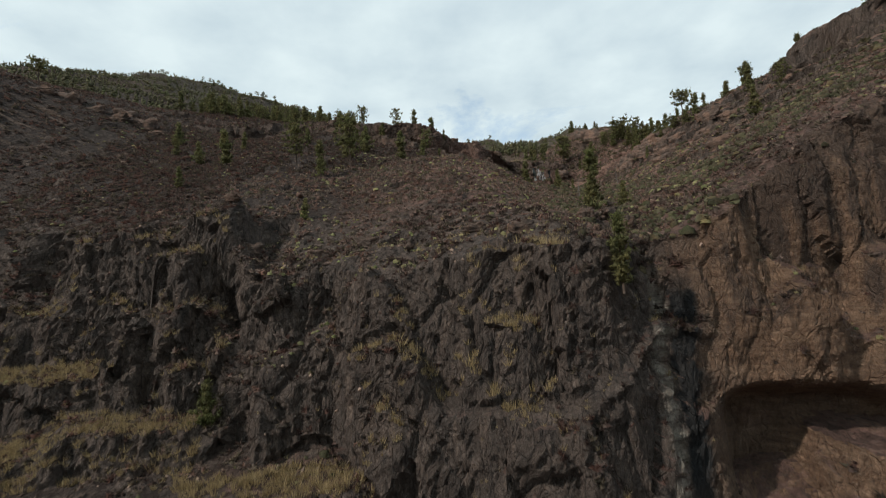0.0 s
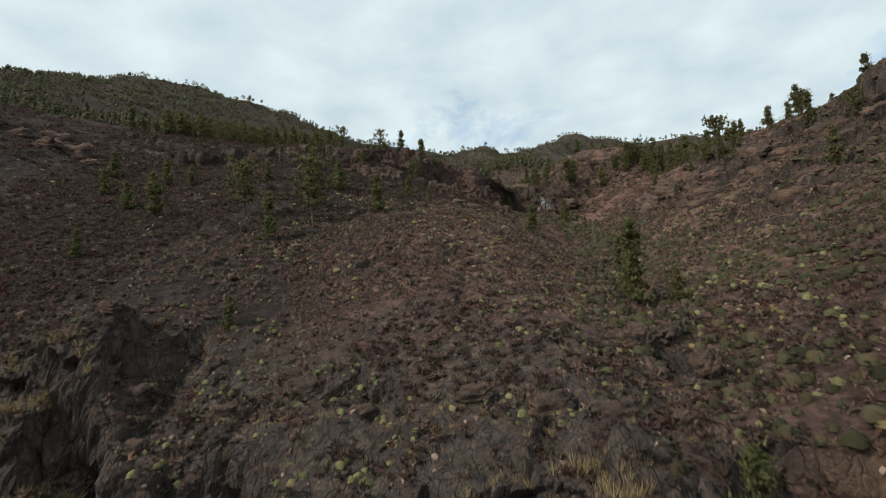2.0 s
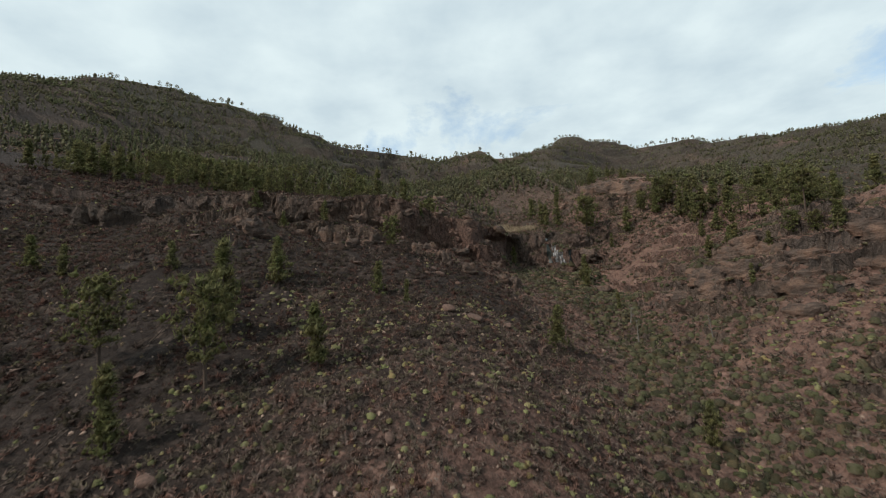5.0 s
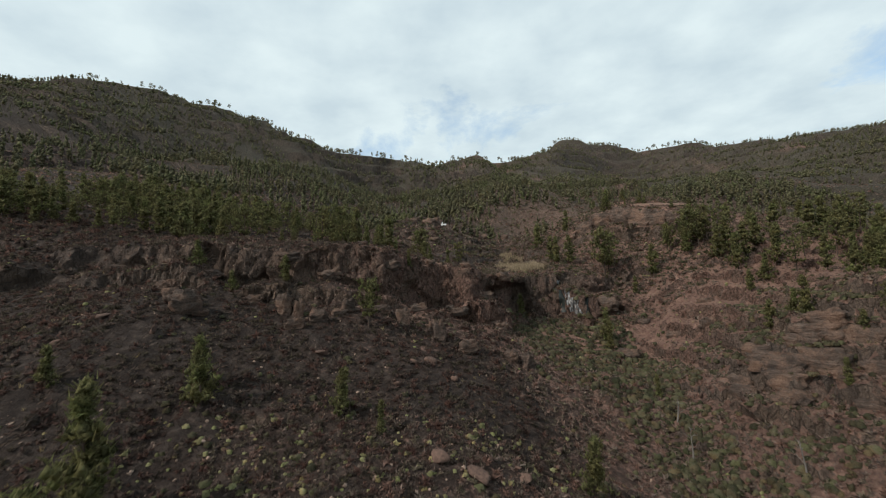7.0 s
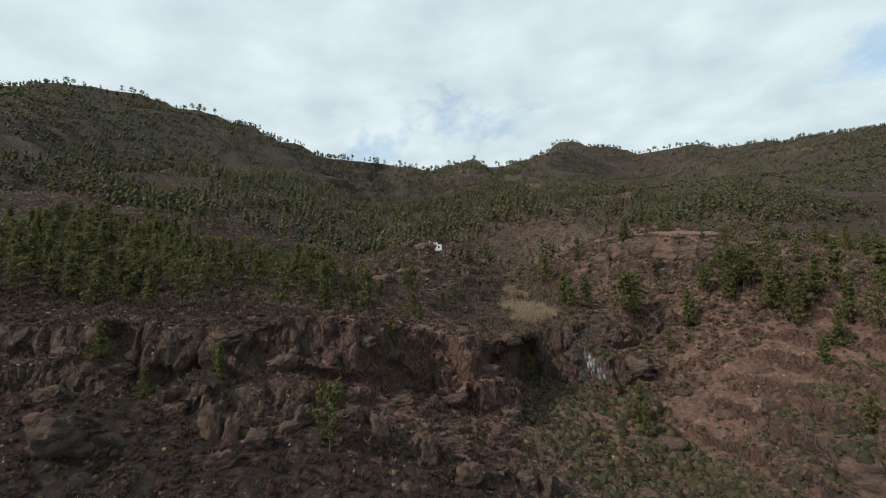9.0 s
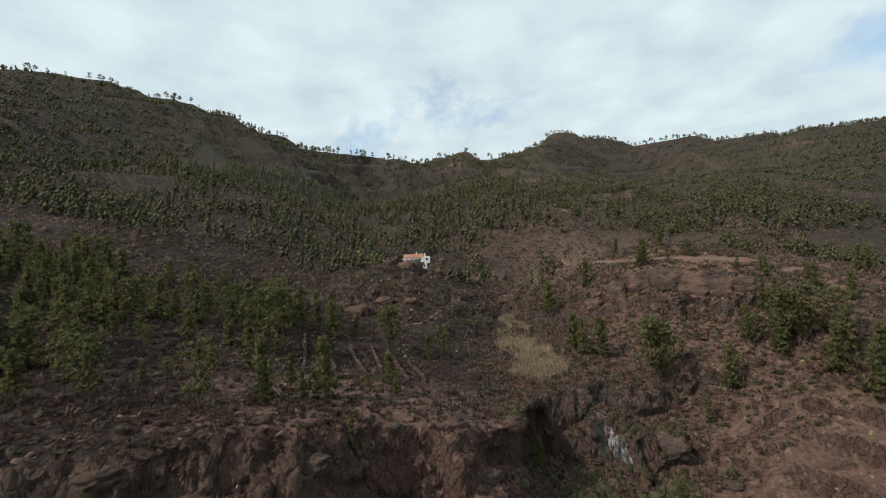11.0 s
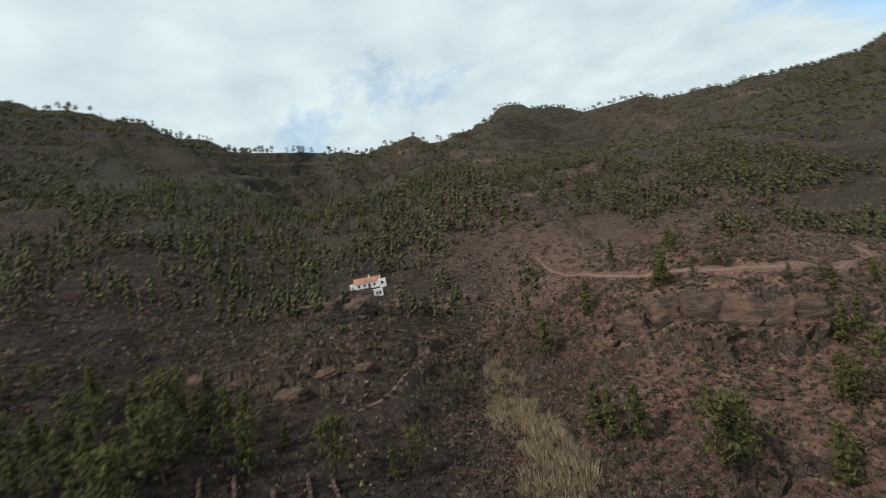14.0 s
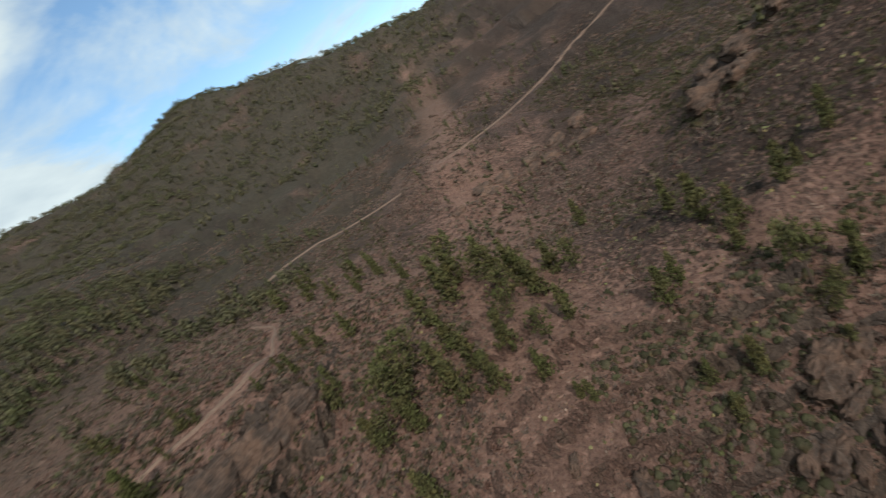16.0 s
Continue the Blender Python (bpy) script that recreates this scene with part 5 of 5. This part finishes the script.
# ---- boulders and stones ----
def boulder_mesh(seed, detail=2):
    rng = np.random.RandomState(seed)
    bm = bmesh.new()
    bmesh.ops.create_icosphere(bm, subdivisions=detail, radius=0.5)
    co = np.array([v.co for v in bm.verts])
    cuts = rng.normal(size=(11, 3))
    cuts /= np.linalg.norm(cuts, axis=1, keepdims=True)
    for c in cuts:
        over = co @ c - rng.uniform(0.12, 0.32)
        co -= np.clip(over, 0, None)[:, None] * c
    co *= 1 + 0.16 * rough(co[:, 0] + seed, co[:, 1], co[:, 2], 0.4, 3, 0.6, seed % 9)[:, None]
    co *= np.array([1.15, 0.95, 0.8])
    f = np.array([[v.index for v in q.verts] for q in bm.faces])
    bm.free()
    return co, f


BOULDERS = [array_mesh("boulder", boulder_mesh(k, 2), STONE) for k in range(6)]


def boulder(x, y, size, rng, label="weathered brown boulder on the slope"):
    ob = new("boulder", BOULDERS[rng.randint(6)])
    p = on_land(x, y)[0]
    ob.matrix_world = Matrix.LocRotScale(p + Vector((0, 0, size * 0.05)), Euler((rng.normal() * 0.25, rng.normal() * 0.25, rng.uniform(0, 6.28))),
                                         Vector((size * rng.uniform(0.8, 1.3), size * rng.uniform(0.8, 1.2), size * rng.uniform(0.7, 1.1))))
    return tagged(ob, label, "boulder", "boulders on the hillside")


ROCKS = np.random.RandomState(21)
for x, y, size in ((14, 146, 4.2), (9, 147, 3.4), (20, 149, 2.6), (-24, 113, 3.0), (-14, 96, 2.4), (-4, 88, 2.2), (-33, 103, 2.4), (17, 185, 3.2), (22, 187, 2.2), (88, 249, 3.0), (91, 243, 2.6),
                   (3, 166, 2.4), (-11, 171, 3.0), (-18, 172, 2.6), (8, 176, 3.4), (13, 172, 2.4), (-39, 168, 3.2), (-52, 164, 2.2), (26, 189, 2.8), (34, 176, 2.0), (70, 128, 2.0), (48, 160, 2.4)):
    boulder(x, y, size, ROCKS)
for box, count in (((-60, 36, 160, 206), 18), ((62, 100, 110, 200), 26), ((-60, 30, 72, 130), 26), ((-30, 60, 268, 320), 16)):
    for k in range(count):
        boulder(ROCKS.uniform(box[0], box[1]), ROCKS.uniform(box[2], box[3]), ROCKS.uniform(1.1, 2.6), ROCKS, "small weathered boulder among dry brush")


def ledge_mesh(seed):
    """A bedded block of lava one metre long and high: stepped beds, an undercut foot and a broken outline."""
    rng = np.random.RandomState(seed)
    turns, levels = 36, 11
    w, t = np.meshgrid(np.arange(turns) * 2 * math.pi / turns, np.linspace(0, 1, levels))
    out = 1 / (np.abs(np.cos(w)) ** 4 + np.abs(np.sin(w)) ** 4) ** 0.25
    bed = rng.uniform(0.84, 1.05, 6)[np.minimum((t * 5 + 0.5 * rough(np.cos(w) * 3 + seed, np.sin(w) * 3, None, 1.0, 2, 0.5, 3)).astype(int).clip(0, 5), 5)]
    r = out * bed * (0.82 + 0.18 * rise(t / 0.3)) * (1 - 0.22 * rise((t - 0.75) / 0.25))
    x, y, z = np.cos(w) * r * 0.5, np.sin(w) * r * 0.5, t
    big, edge = blocks(x * 10 + seed, y * 7, z * 4, 1.9, seed % 13)
    small, edge2 = blocks(x * 10 + seed, y * 7, z * 4, 0.8, seed % 17)
    push = 1 + 0.30 * big + 0.14 * small - 0.12 * (1 - rise(edge / 0.15)) - 0.06 * (1 - rise(edge2 / 0.2))
    x, y = x * push, y * push
    z = z * (1 + 0.35 * big * rise(t / 0.5)) + 0.10 * small * t
    verts = np.stack([x, y, z], -1).reshape(-1, 3)
    last = verts[-turns:]
    middle = last.mean(0)
    verts = np.concatenate([verts, middle + (last - middle) * np.array((0.6, 0.6, 0.8)) + np.array((0, 0, 0.03)), middle[None]])
    faces = []
    for k in range(levels):
        for j in range(turns):
            a, b = k * turns + j, k * turns + (j + 1) % turns
            faces += [(a, b, b + turns), (a, b + turns, a + turns)]
    faces += [(levels * turns + j, levels * turns + (j + 1) % turns, len(verts) - 1) for j in range(turns)]
    return verts, np.array(faces)


LEDGE_SHAPES = [array_mesh("rock_ledge", ledge_mesh(700 + k), LEDGE) for k in range(7)]


def rock_ledge(x, y, long, deep, tall, turn, rng, label, group, sink=0.55):
    ob = new("rock_ledge", LEDGE_SHAPES[rng.randint(7)])
    p = on_land(x, y)[0]
    ob.matrix_world = Matrix.LocRotScale((x, y, p.z - tall * sink), Euler((rng.normal() * 0.07, rng.normal() * 0.07, math.radians(turn + rng.normal() * 12))), Vector((long, deep, tall)))
    return tagged(ob, label, "rock", group)


LEDGE_ROCKS = np.random.RandomState(31)
def ledges(spots, turn, low, high, label, group):
    for x, y in spots:
        long = LEDGE_ROCKS.uniform(low, high)
        rock_ledge(x + LEDGE_ROCKS.normal(), y + LEDGE_ROCKS.normal(), long, long * LEDGE_ROCKS.uniform(0.38, 0.6), long * LEDGE_ROCKS.uniform(0.38, 0.56), turn, LEDGE_ROCKS, label, group,
                   0.3 if "below the" in group or "cliff" in group else 0.5)


ledges(((88, 156), (93, 147), (97, 139), (87, 135), (82, 156), (83, 171), (79, 119), (80, 175), (86, 172), (74, 184), (76, 173), (71, 191), (81, 184), (100, 130), (104, 122), (90, 143), (85, 163), (95, 130), (88, 120), (72, 165), (77, 146), (70, 178), (92, 112), (90, 160), (95, 152), (99, 143), (84, 150), (79, 160), (91, 136), (75, 178), (98, 126), (86, 142), (82, 166), (94, 145)), -56, 3.5, 8,
       "bedded grey-brown rock ledge on the sunny slope", "ledges on the east slope")
ledges(((-6, 202), (-15, 196), (-25, 194), (10, 210), (-50, 193), (0, 200), (18, 213), (26, 214), (-40, 190), (5, 203), (-62, 194), (33, 222), (-33, 191), (14, 207)), 14, 2.5, 5.5,
       "broken red-brown rock in the cliff band", "rocks of the cliff band")
ledges(((-22, 185), (-36, 176), (-30, 186), (-10, 188), (8, 200), (20, 204), (-2, 192), (-45, 183), (28, 206), (-18, 178)), 14, 3, 6,
       "fallen block below the cliff band", "rocks of the cliff band")
ledges(((-40, 84), (-30, 78), (-15, 80), (-5, 74), (5, 70), (12, 68), (18, 66), (-22, 77), (-50, 92), (24, 68), (-60, 94), (-35, 82), (44, 66), (50, 68)), 4, 2.2, 4.5,
       "dark weathered rock at the edge of the cliff", "rocks on the cliff edge")
ledges(((27.5, 77.5), (29, 83), (33, 84), (34, 92), (40, 101), (36, 110), (41, 118), (46, 134), (33, 78), (50, 148)), 70, 3, 6,
       "dark rock beside the dry stream bed", "rocks of the stream bed")
for x, y, long, tall in ((81, 170, 9, 5), (76.5, 173, 7, 4.2), (85, 175, 8, 4), (79, 181, 7, 3.4), (88, 168, 7, 4.5), (73, 168, 5, 3)):
    rock_ledge(x, y, long, long * 0.6, tall, -52, LEDGE_ROCKS, "large dark rounded rock slab above the gully", "ledges on the east slope", 0.4)
for x, y, long, tall in ((11, 186, 2.6, 4.6), (9, 187.5, 2.4, 3.4), (16.5, 184, 4.2, 2.8), (30, 188.5, 3.6, 3.2), (26.5, 188, 2.8, 2.4), (-21, 182.5, 3.0, 4.6), (-18.5, 183, 2.6, 3.4), (-14, 182, 3.6, 2.6), (-37, 175, 5.0, 4.2), (-41, 177, 3.4, 2.8), (-9, 187, 3.0, 3.0), (3, 190, 3.4, 3.6)):
    rock_ledge(x, y, long, long * 0.7, tall, 20, LEDGE_ROCKS, "upright red-brown rock among the heath below the cliff band", "rocks of the cliff band", 0.2)
ledges(((76, 213), (66, 231), (72, 222), (82, 206), (64, 210), (88, 214), (78, 175), (77, 181), (80, 169)), -20, 3.5, 7,
       "low smooth rock shelf beside the stream bed", "ledges on the east slope")
for x, y, long, tall in ((78, 276, 7, 5.5), (83.5, 271.5, 9, 6.5), (89, 267, 9.5, 7), (94.5, 262.5, 9.5, 7), (100, 258.5, 8, 6), (105, 255.5, 6, 4.5), (72, 279, 6, 4)):
    rock_ledge(x, y, long, 4.5, tall, -38, LEDGE_ROCKS, "grey-brown cracked rock wall below the dirt track", "outcrops below the track", 0.32)
ledges(((-135, 174), (-126, 171), (-118, 176), (-146, 170), (-131, 180), (-110, 172), (-152, 166)), 10, 5, 11,
       "dark crag on the shaded western slope", "crags of the west slope")
ledges(((43, 337), (52, 346), (-5, 290), (5, 291), (-19, 296), (12, 293), (-30, 300), (36, 338), (3, 352), (10, 350), (-5, 354), (26, 349)), 5, 3.5, 8,
       "dark rock outcrop on the spur below the house", "outcrops below the house")
for x, y, long, tall in ((13, 326, 10, 5.6), (5, 329, 9, 5.0), (20, 328, 6, 4.4), (-4, 332, 8, 4.2), (34, 333, 6, 4.2), (40, 336, 8, 4.0)):
    rock_ledge(x, y, long, long * 0.55, tall, 4, LEDGE_ROCKS, "dark rounded rock outcrop in front of the white house", "outcrops below the house", 0.3)
ledges(((266, 195), (272, 178), (278, 160), (286, 145), (262, 208), (166, 121), (174, 130), (181, 112), (176, 100), (192, 120)), -70, 10, 18,
       "dark rock step along the eastern gully", "rocks of the east valley")
ledges(((258, 205), (262, 193), (264, 182), (263, 170), (265, 158), (268, 148), (250, 214), (243, 222)), -84, 6, 11,
       "dark jagged rock rib on the far slope", "rocks of the east valley")


def stones(rng):
    shapes = [boulder_mesh(50 + k, 1) for k in range(3)]
    for name, count, box, low, high, seed, label in (("slope_stones", 9000, (-70, 110, 60, 210), 0.22, 1.15, 81, "loose pale stones scattered over the slope"),
                                                     ("bench_stones", 4200, (-30, 150, 205, 320), 0.3, 1.0, 82, "loose stones on the red bench")):
        x, y = rng.uniform(box[0], box[1], count), rng.uniform(box[2], box[3], count)
        ok = rough(x, y, None, 16, 3, 0.6, seed) > -0.08
        p, n = land_spots(x[ok], y[ok])
        size = low + (high - low) * rng.rand(len(p)) ** 2.5
        stuff(name, spread(shapes, p, size, rng, -0.05), PEBBLE, label, "stones")


stones(np.random.RandomState(22))


# ---- dead trees ----
def dead_tree(x, y, tall, seed):
    rng = np.random.RandomState(seed)
    p = on_land(x, y)[0]
    base = tagged(new("dead_tree"), "bleached dead tree with bare broken branches in the gully", "dead tree", "dead trees in the gully")
    base.location = (x, y, p.z - 0.3)
    lean = rng.normal(size=2) * 0.05 * tall
    spine = [(lean[0] * t + 0.08 * math.sin(6 * t), lean[1] * t, tall * t) for t in np.linspace(0, 1, 7)]
    part("trunk", array_mesh("trunk", joined([tube(spine, [0.17 * (1.1 - t) for t in np.linspace(0, 1, 7)], 7)]), DEADWOOD), None, base)
    for k in range(7):
        t, w = rng.uniform(0.35, 0.95), rng.uniform(0, 6.28)
        a = Vector((lean[0] * t, lean[1] * t, tall * t))
        out = Vector((math.cos(w), math.sin(w), rng.uniform(0.2, 0.9))) * rng.uniform(0.8, 2.0) * (1.2 - 0.6 * t)
        part("branch", array_mesh("branch", joined([tube([a, a + out * 0.5 + Vector((0, 0, 0.1)), a + out], [0.06, 0.04, 0.012], 5)]), DEADWOOD), None, base)


for k, (x, y, tall) in enumerate(((55, 170, 6.5), (65, 157, 5.5), (57, 178, 4.5))):
    dead_tree(x, y, tall, 800 + k)


# ---- tracks ----
def ribbon(name, line, width, mat, label, category, lift=0.12):
    pts = np.array(line, float)
    s = np.r_[0, np.cumsum(np.hypot(*np.diff(pts, axis=0).T))]
    q = np.arange(0, s[-1], 1.2)
    x, y = np.interp(q, s, pts[:, 0]), np.interp(q, s, pts[:, 1])
    for _ in range(6):
        x[1:-1], y[1:-1] = (x[:-2] + 2 * x[1:-1] + x[2:]) / 4, (y[:-2] + 2 * y[1:-1] + y[2:]) / 4
    tx, ty = np.gradient(x), np.gradient(y)
    l = np.hypot(tx, ty)
    wide = width * (1 + 0.22 * rough(q, q * 0, None, 6, 3, 0.5, 90))
    verts = []
    for k in range(len(q)):
        row = [on_land(x[k] - ty[k] / l[k] * wide[k] * o, y[k] + tx[k] / l[k] * wide[k] * o)[0] for o in (-0.5, -0.25, 0, 0.25, 0.5)]
        verts += [(p.x, p.y, p.z + (lift if 0 < i < 4 else -0.15)) for i, p in enumerate(row)]
    a = (np.arange(len(q) - 1)[:, None] * 5 + np.arange(4)[None]).ravel()
    ob = new(name, array_mesh(name, (np.array(verts), np.stack([a, a + 1, a + 6, a + 5], -1)), mat))
    return tagged(ob, label, category, kind="structure")


ribbon("road", TRACKS[0], 1.1, DIRT, "pale dirt track along the bench", "track", 0.3)
ribbon("road", TRACKS[1], 2.6, DIRT, "pale straight track across the far slope", "track", 0.5)
ribbon("path", ((8, 278), (12, 283), (20, 288), (26, 296), (33, 304), (33, 310), (22, 309)), 0.8, DIRT, "narrow footpath climbing to the white house", "path")


# ---- stains of the two falls ----
def streak(parent, x, z_top, z_low, wide, y_from, mat, name, seed, label=""):
    """A thin crust that clings to the rock face from one height to another."""
    rng = np.random.RandomState(seed)
    zs = np.arange(z_top, z_low, -0.6)
    cols = 8
    verts, rows = [], 0
    for k, z in enumerate(zs):
        w = wide * (0.55 + 0.6 * abs(math.sin(k * 0.35 + seed)) + 0.15 * rng.rand())
        mid = x + 0.5 * math.sin(k * 0.21 + seed)
        for c in range(cols):
            px = mid + w * (c / (cols - 1) - 0.5)
            hit = LAND_TREE.ray_cast(Vector((px, y_from, z)), Vector((0, 1, 0)))
            p = hit[0] if hit[0] and hit[0].y < y_from + 60 else Vector((px, y_from + 40, z))
            verts.append((p.x, p.y - (0.14 if 0 < c < cols - 1 else -0.1), p.z))
        rows += 1
    a = (np.arange(rows - 1)[:, None] * cols + np.arange(cols - 1)[None]).ravel()
    return part(name, array_mesh(name, (np.array(verts), np.stack([a, a + cols, a + cols + 1, a + 1], -1)), mat), None, parent, label)


def falls(label, spec, y_from, group=""):
    base = tagged(new("waterfall_stain"), label, "waterfall", group)
    for k, (x, top, low, wide, mat, name) in enumerate(spec):
        streak(base, x, top, low, wide, y_from, mat, name, 500 + k)


falls("white mineral streaks of the upper waterfall", ((54.4, 124.5, 114, 1.7, LIME, "pale_crust"), (56.3, 119, 113, 1.5, LIME, "pale_crust"),
                                                      (52.0, 122, 114, 1.8, WET, "wet_streak"), (58.6, 121, 113, 1.4, WET, "wet_streak")), 205)


# ---- terrace walls ----
def stone_wall(a, b, tall, seed):
    rng = np.random.RandomState(seed)
    a, b = Vector(a), Vector(b)
    n = int((b - a).length / 0.55)
    side = Vector((-(b - a).y, (b - a).x)).normalized()
    base = tagged(new("terrace_wall"), "low dry-stone terrace wall across an old field", "wall", "old terrace walls")
    bm = bmesh.new()
    for k in range(n):
        p = a.lerp(b, k / n)
        z = on_land(p.x, p.y)[0].z
        for c in range(3):
            o = p + side * rng.normal() * 0.06
            m = Matrix.LocRotScale((o.x, o.y, z + tall * (c + 0.3) / 3), Euler(rng.normal(size=3) * 0.2 + np.array((0, 0, math.atan2((b - a).y, (b - a).x)))),
                                   Vector((0.62 * rng.uniform(0.8, 1.2), 0.55 * rng.uniform(0.8, 1.2), tall * 0.40 * rng.uniform(0.8, 1.3))))
            bmesh.ops.create_cube(bm, size=1.0, matrix=m)
    part("stonework", bm, WALLSTONE, base)


for k, (a, b) in enumerate((((-15, 258), (-9, 232)), ((-10, 259), (-3, 234)), ((-3, 255), (3, 235)), ((2, 259), (6, 241)), ((6, 259), (12, 238)), ((12, 252), (16, 239)), ((-9, 231), (2, 234)))):
    stone_wall(a, b, 1.3 if k < 3 else 1.0, 600 + k)


# ---- the white house ----
def box(bm, x0, x1, y0, y1, z0, z1):
    bmesh.ops.create_cube(bm, size=1.0, matrix=Matrix.LocRotScale(((x0 + x1) / 2, (y0 + y1) / 2, (z0 + z1) / 2), None, Vector((x1 - x0, y1 - y0, z1 - z0))))


def block(name, parent, mat, *sizes, bevel=0.03, label=""):
    bm = bmesh.new()
    for s in sizes:
        box(bm, *s)
    bmesh.ops.bevel(bm, geom=bm.edges[:], offset=bevel, segments=1, affect="EDGES")
    return part(name, bm, mat, parent, label)


def opening(parent, x, z, w, h, y, name="window"):
    frame_ob = block(name, parent, TIMBER, (x - w / 2, x - w / 2 + 0.08, y - 0.09, y + 0.03, z, z + h), (x + w / 2 - 0.08, x + w / 2, y - 0.09, y + 0.03, z, z + h),
                     (x - w / 2 + 0.09, x + w / 2 - 0.09, y - 0.09, y + 0.03, z + h - 0.08, z + h), (x - w / 2 + 0.09, x + w / 2 - 0.09, y - 0.09, y + 0.03, z, z + 0.08), bevel=0.01)
    block("pane", frame_ob, GLASS if name == "window" else TIMBER, (x - w / 2 + 0.085, x + w / 2 - 0.085, y - 0.05, y - 0.02, z + 0.085, z + h - 0.085), bevel=0.005)


def gable(parent, x0, x1, y0, y1, z, rise_z):
    """A tiled saddle roof with rows of half-round tiles, its ridge along x."""
    bm = bmesh.new()
    ym = (y0 + y1) / 2
    for lo, sign in ((y0 - 0.35, 1), (y1 + 0.35, -1)):
        n = int((x1 - x0 + 0.6) / 0.28)
        for k in range(n):
            xa = x0 - 0.3 + k * 0.28
            pts = [(xa, 0.0), (xa + 0.07, 0.09), (xa + 0.17, 0.09), (xa + 0.24, 0.0), (xa + 0.28, -0.03)]
            low = [bm.verts.new((p, lo, z - 0.12 + h)) for p, h in pts]
            top = [bm.verts.new((p, ym, z + rise_z + h)) for p, h in pts]
            for i in range(4):
                bm.faces.new((low[i], low[i + 1], top[i + 1], top[i]) if sign > 0 else (low[i + 1], low[i], top[i], top[i + 1]))
    part("roof", bm, ROOF_TILE, parent, "orange clay-tiled saddle roof")


def house():
    h = tagged(new("house"), "white plastered country house with an orange tiled roof", "house")
    z = 160.4
    block("wall", h, WHITEWASH, (9.2, 19.4, 372.0, 378.5, z - 3.0, z + 2.8))
    bm = bmesh.new()
    for x in (9.2, 19.1):
        q = [bm.verts.new((x + dx, yy, zz)) for dx in (0, 0.3) for yy, zz in ((372.0, z + 2.8), (378.5, z + 2.8), (375.25, z + 4.7))]
        bm.faces.new(q[:3]), bm.faces.new(q[5:2:-1])
        for i, j in ((0, 1), (1, 2), (2, 0)):
            bm.faces.new((q[i], q[i + 3], q[j + 3], q[j]))
    part("wall", bm, WHITEWASH, h, "white gable ends")
    gable(h, 9.2, 19.4, 372.0, 378.5, z + 2.85, 1.9)
    block("wall", h, WHITEWASH, (19.45, 22.8, 371.2, 377.0, z - 3.0, z + 3.1), label="flat-roofed white side block")
    block("wall", h, WHITEWASH, (7.2, 9.15, 372.6, 377.6, z - 3.0, z + 2.7), label="white side wing")
    for x, y, t in ((15.6, 374.0, 5.6), (20.0, 373.0, 4.6)):
        block("chimney", h, WHITEWASH, (x, x + 0.55, y, y + 0.55, z + 2.6, z + t), (x - 0.08, x + 0.63, y - 0.08, y + 0.63, z + t + 0.01, z + t + 0.14), bevel=0.02)
    for x in (11.0, 13.4, 17.6):
        opening(h, x, z + 0.9, 0.9, 1.1, 371.98)
    opening(h, 15.5, z, 1.0, 2.05, 371.98, "door")
    opening(h, 21.1, z + 1.0, 1.0, 1.1, 371.18)
    opening(h, 8.1, z + 0.9, 0.6, 0.8, 372.58)
    shed = tagged(new("outbuilding"), "small square white outbuilding with a flat roof", "building")
    block("wall", shed, WHITEWASH, (17.0, 20.8, 362.5, 366.2, z - 8.0, z - 0.6))
    block("parapet", shed, WHITEWASH, (16.9, 20.9, 362.4, 366.3, z - 0.59, z - 0.4))
    opening(shed, 18.3, z - 2.5, 0.75, 1.2, 362.48)
    opening(shed, 19.5, z - 2.5, 0.75, 1.2, 362.48)
    yard = tagged(new("yard_wall"), "low pale retaining wall beside the house", "wall")
    block("stonework", yard, WALLSTONE, (22.9, 36.0, 370.0, 370.5, z - 4.0, z + 0.5), (5.0, 16.2, 369.0, 369.5, z - 4.0, z - 0.3), bevel=0.05)


house()
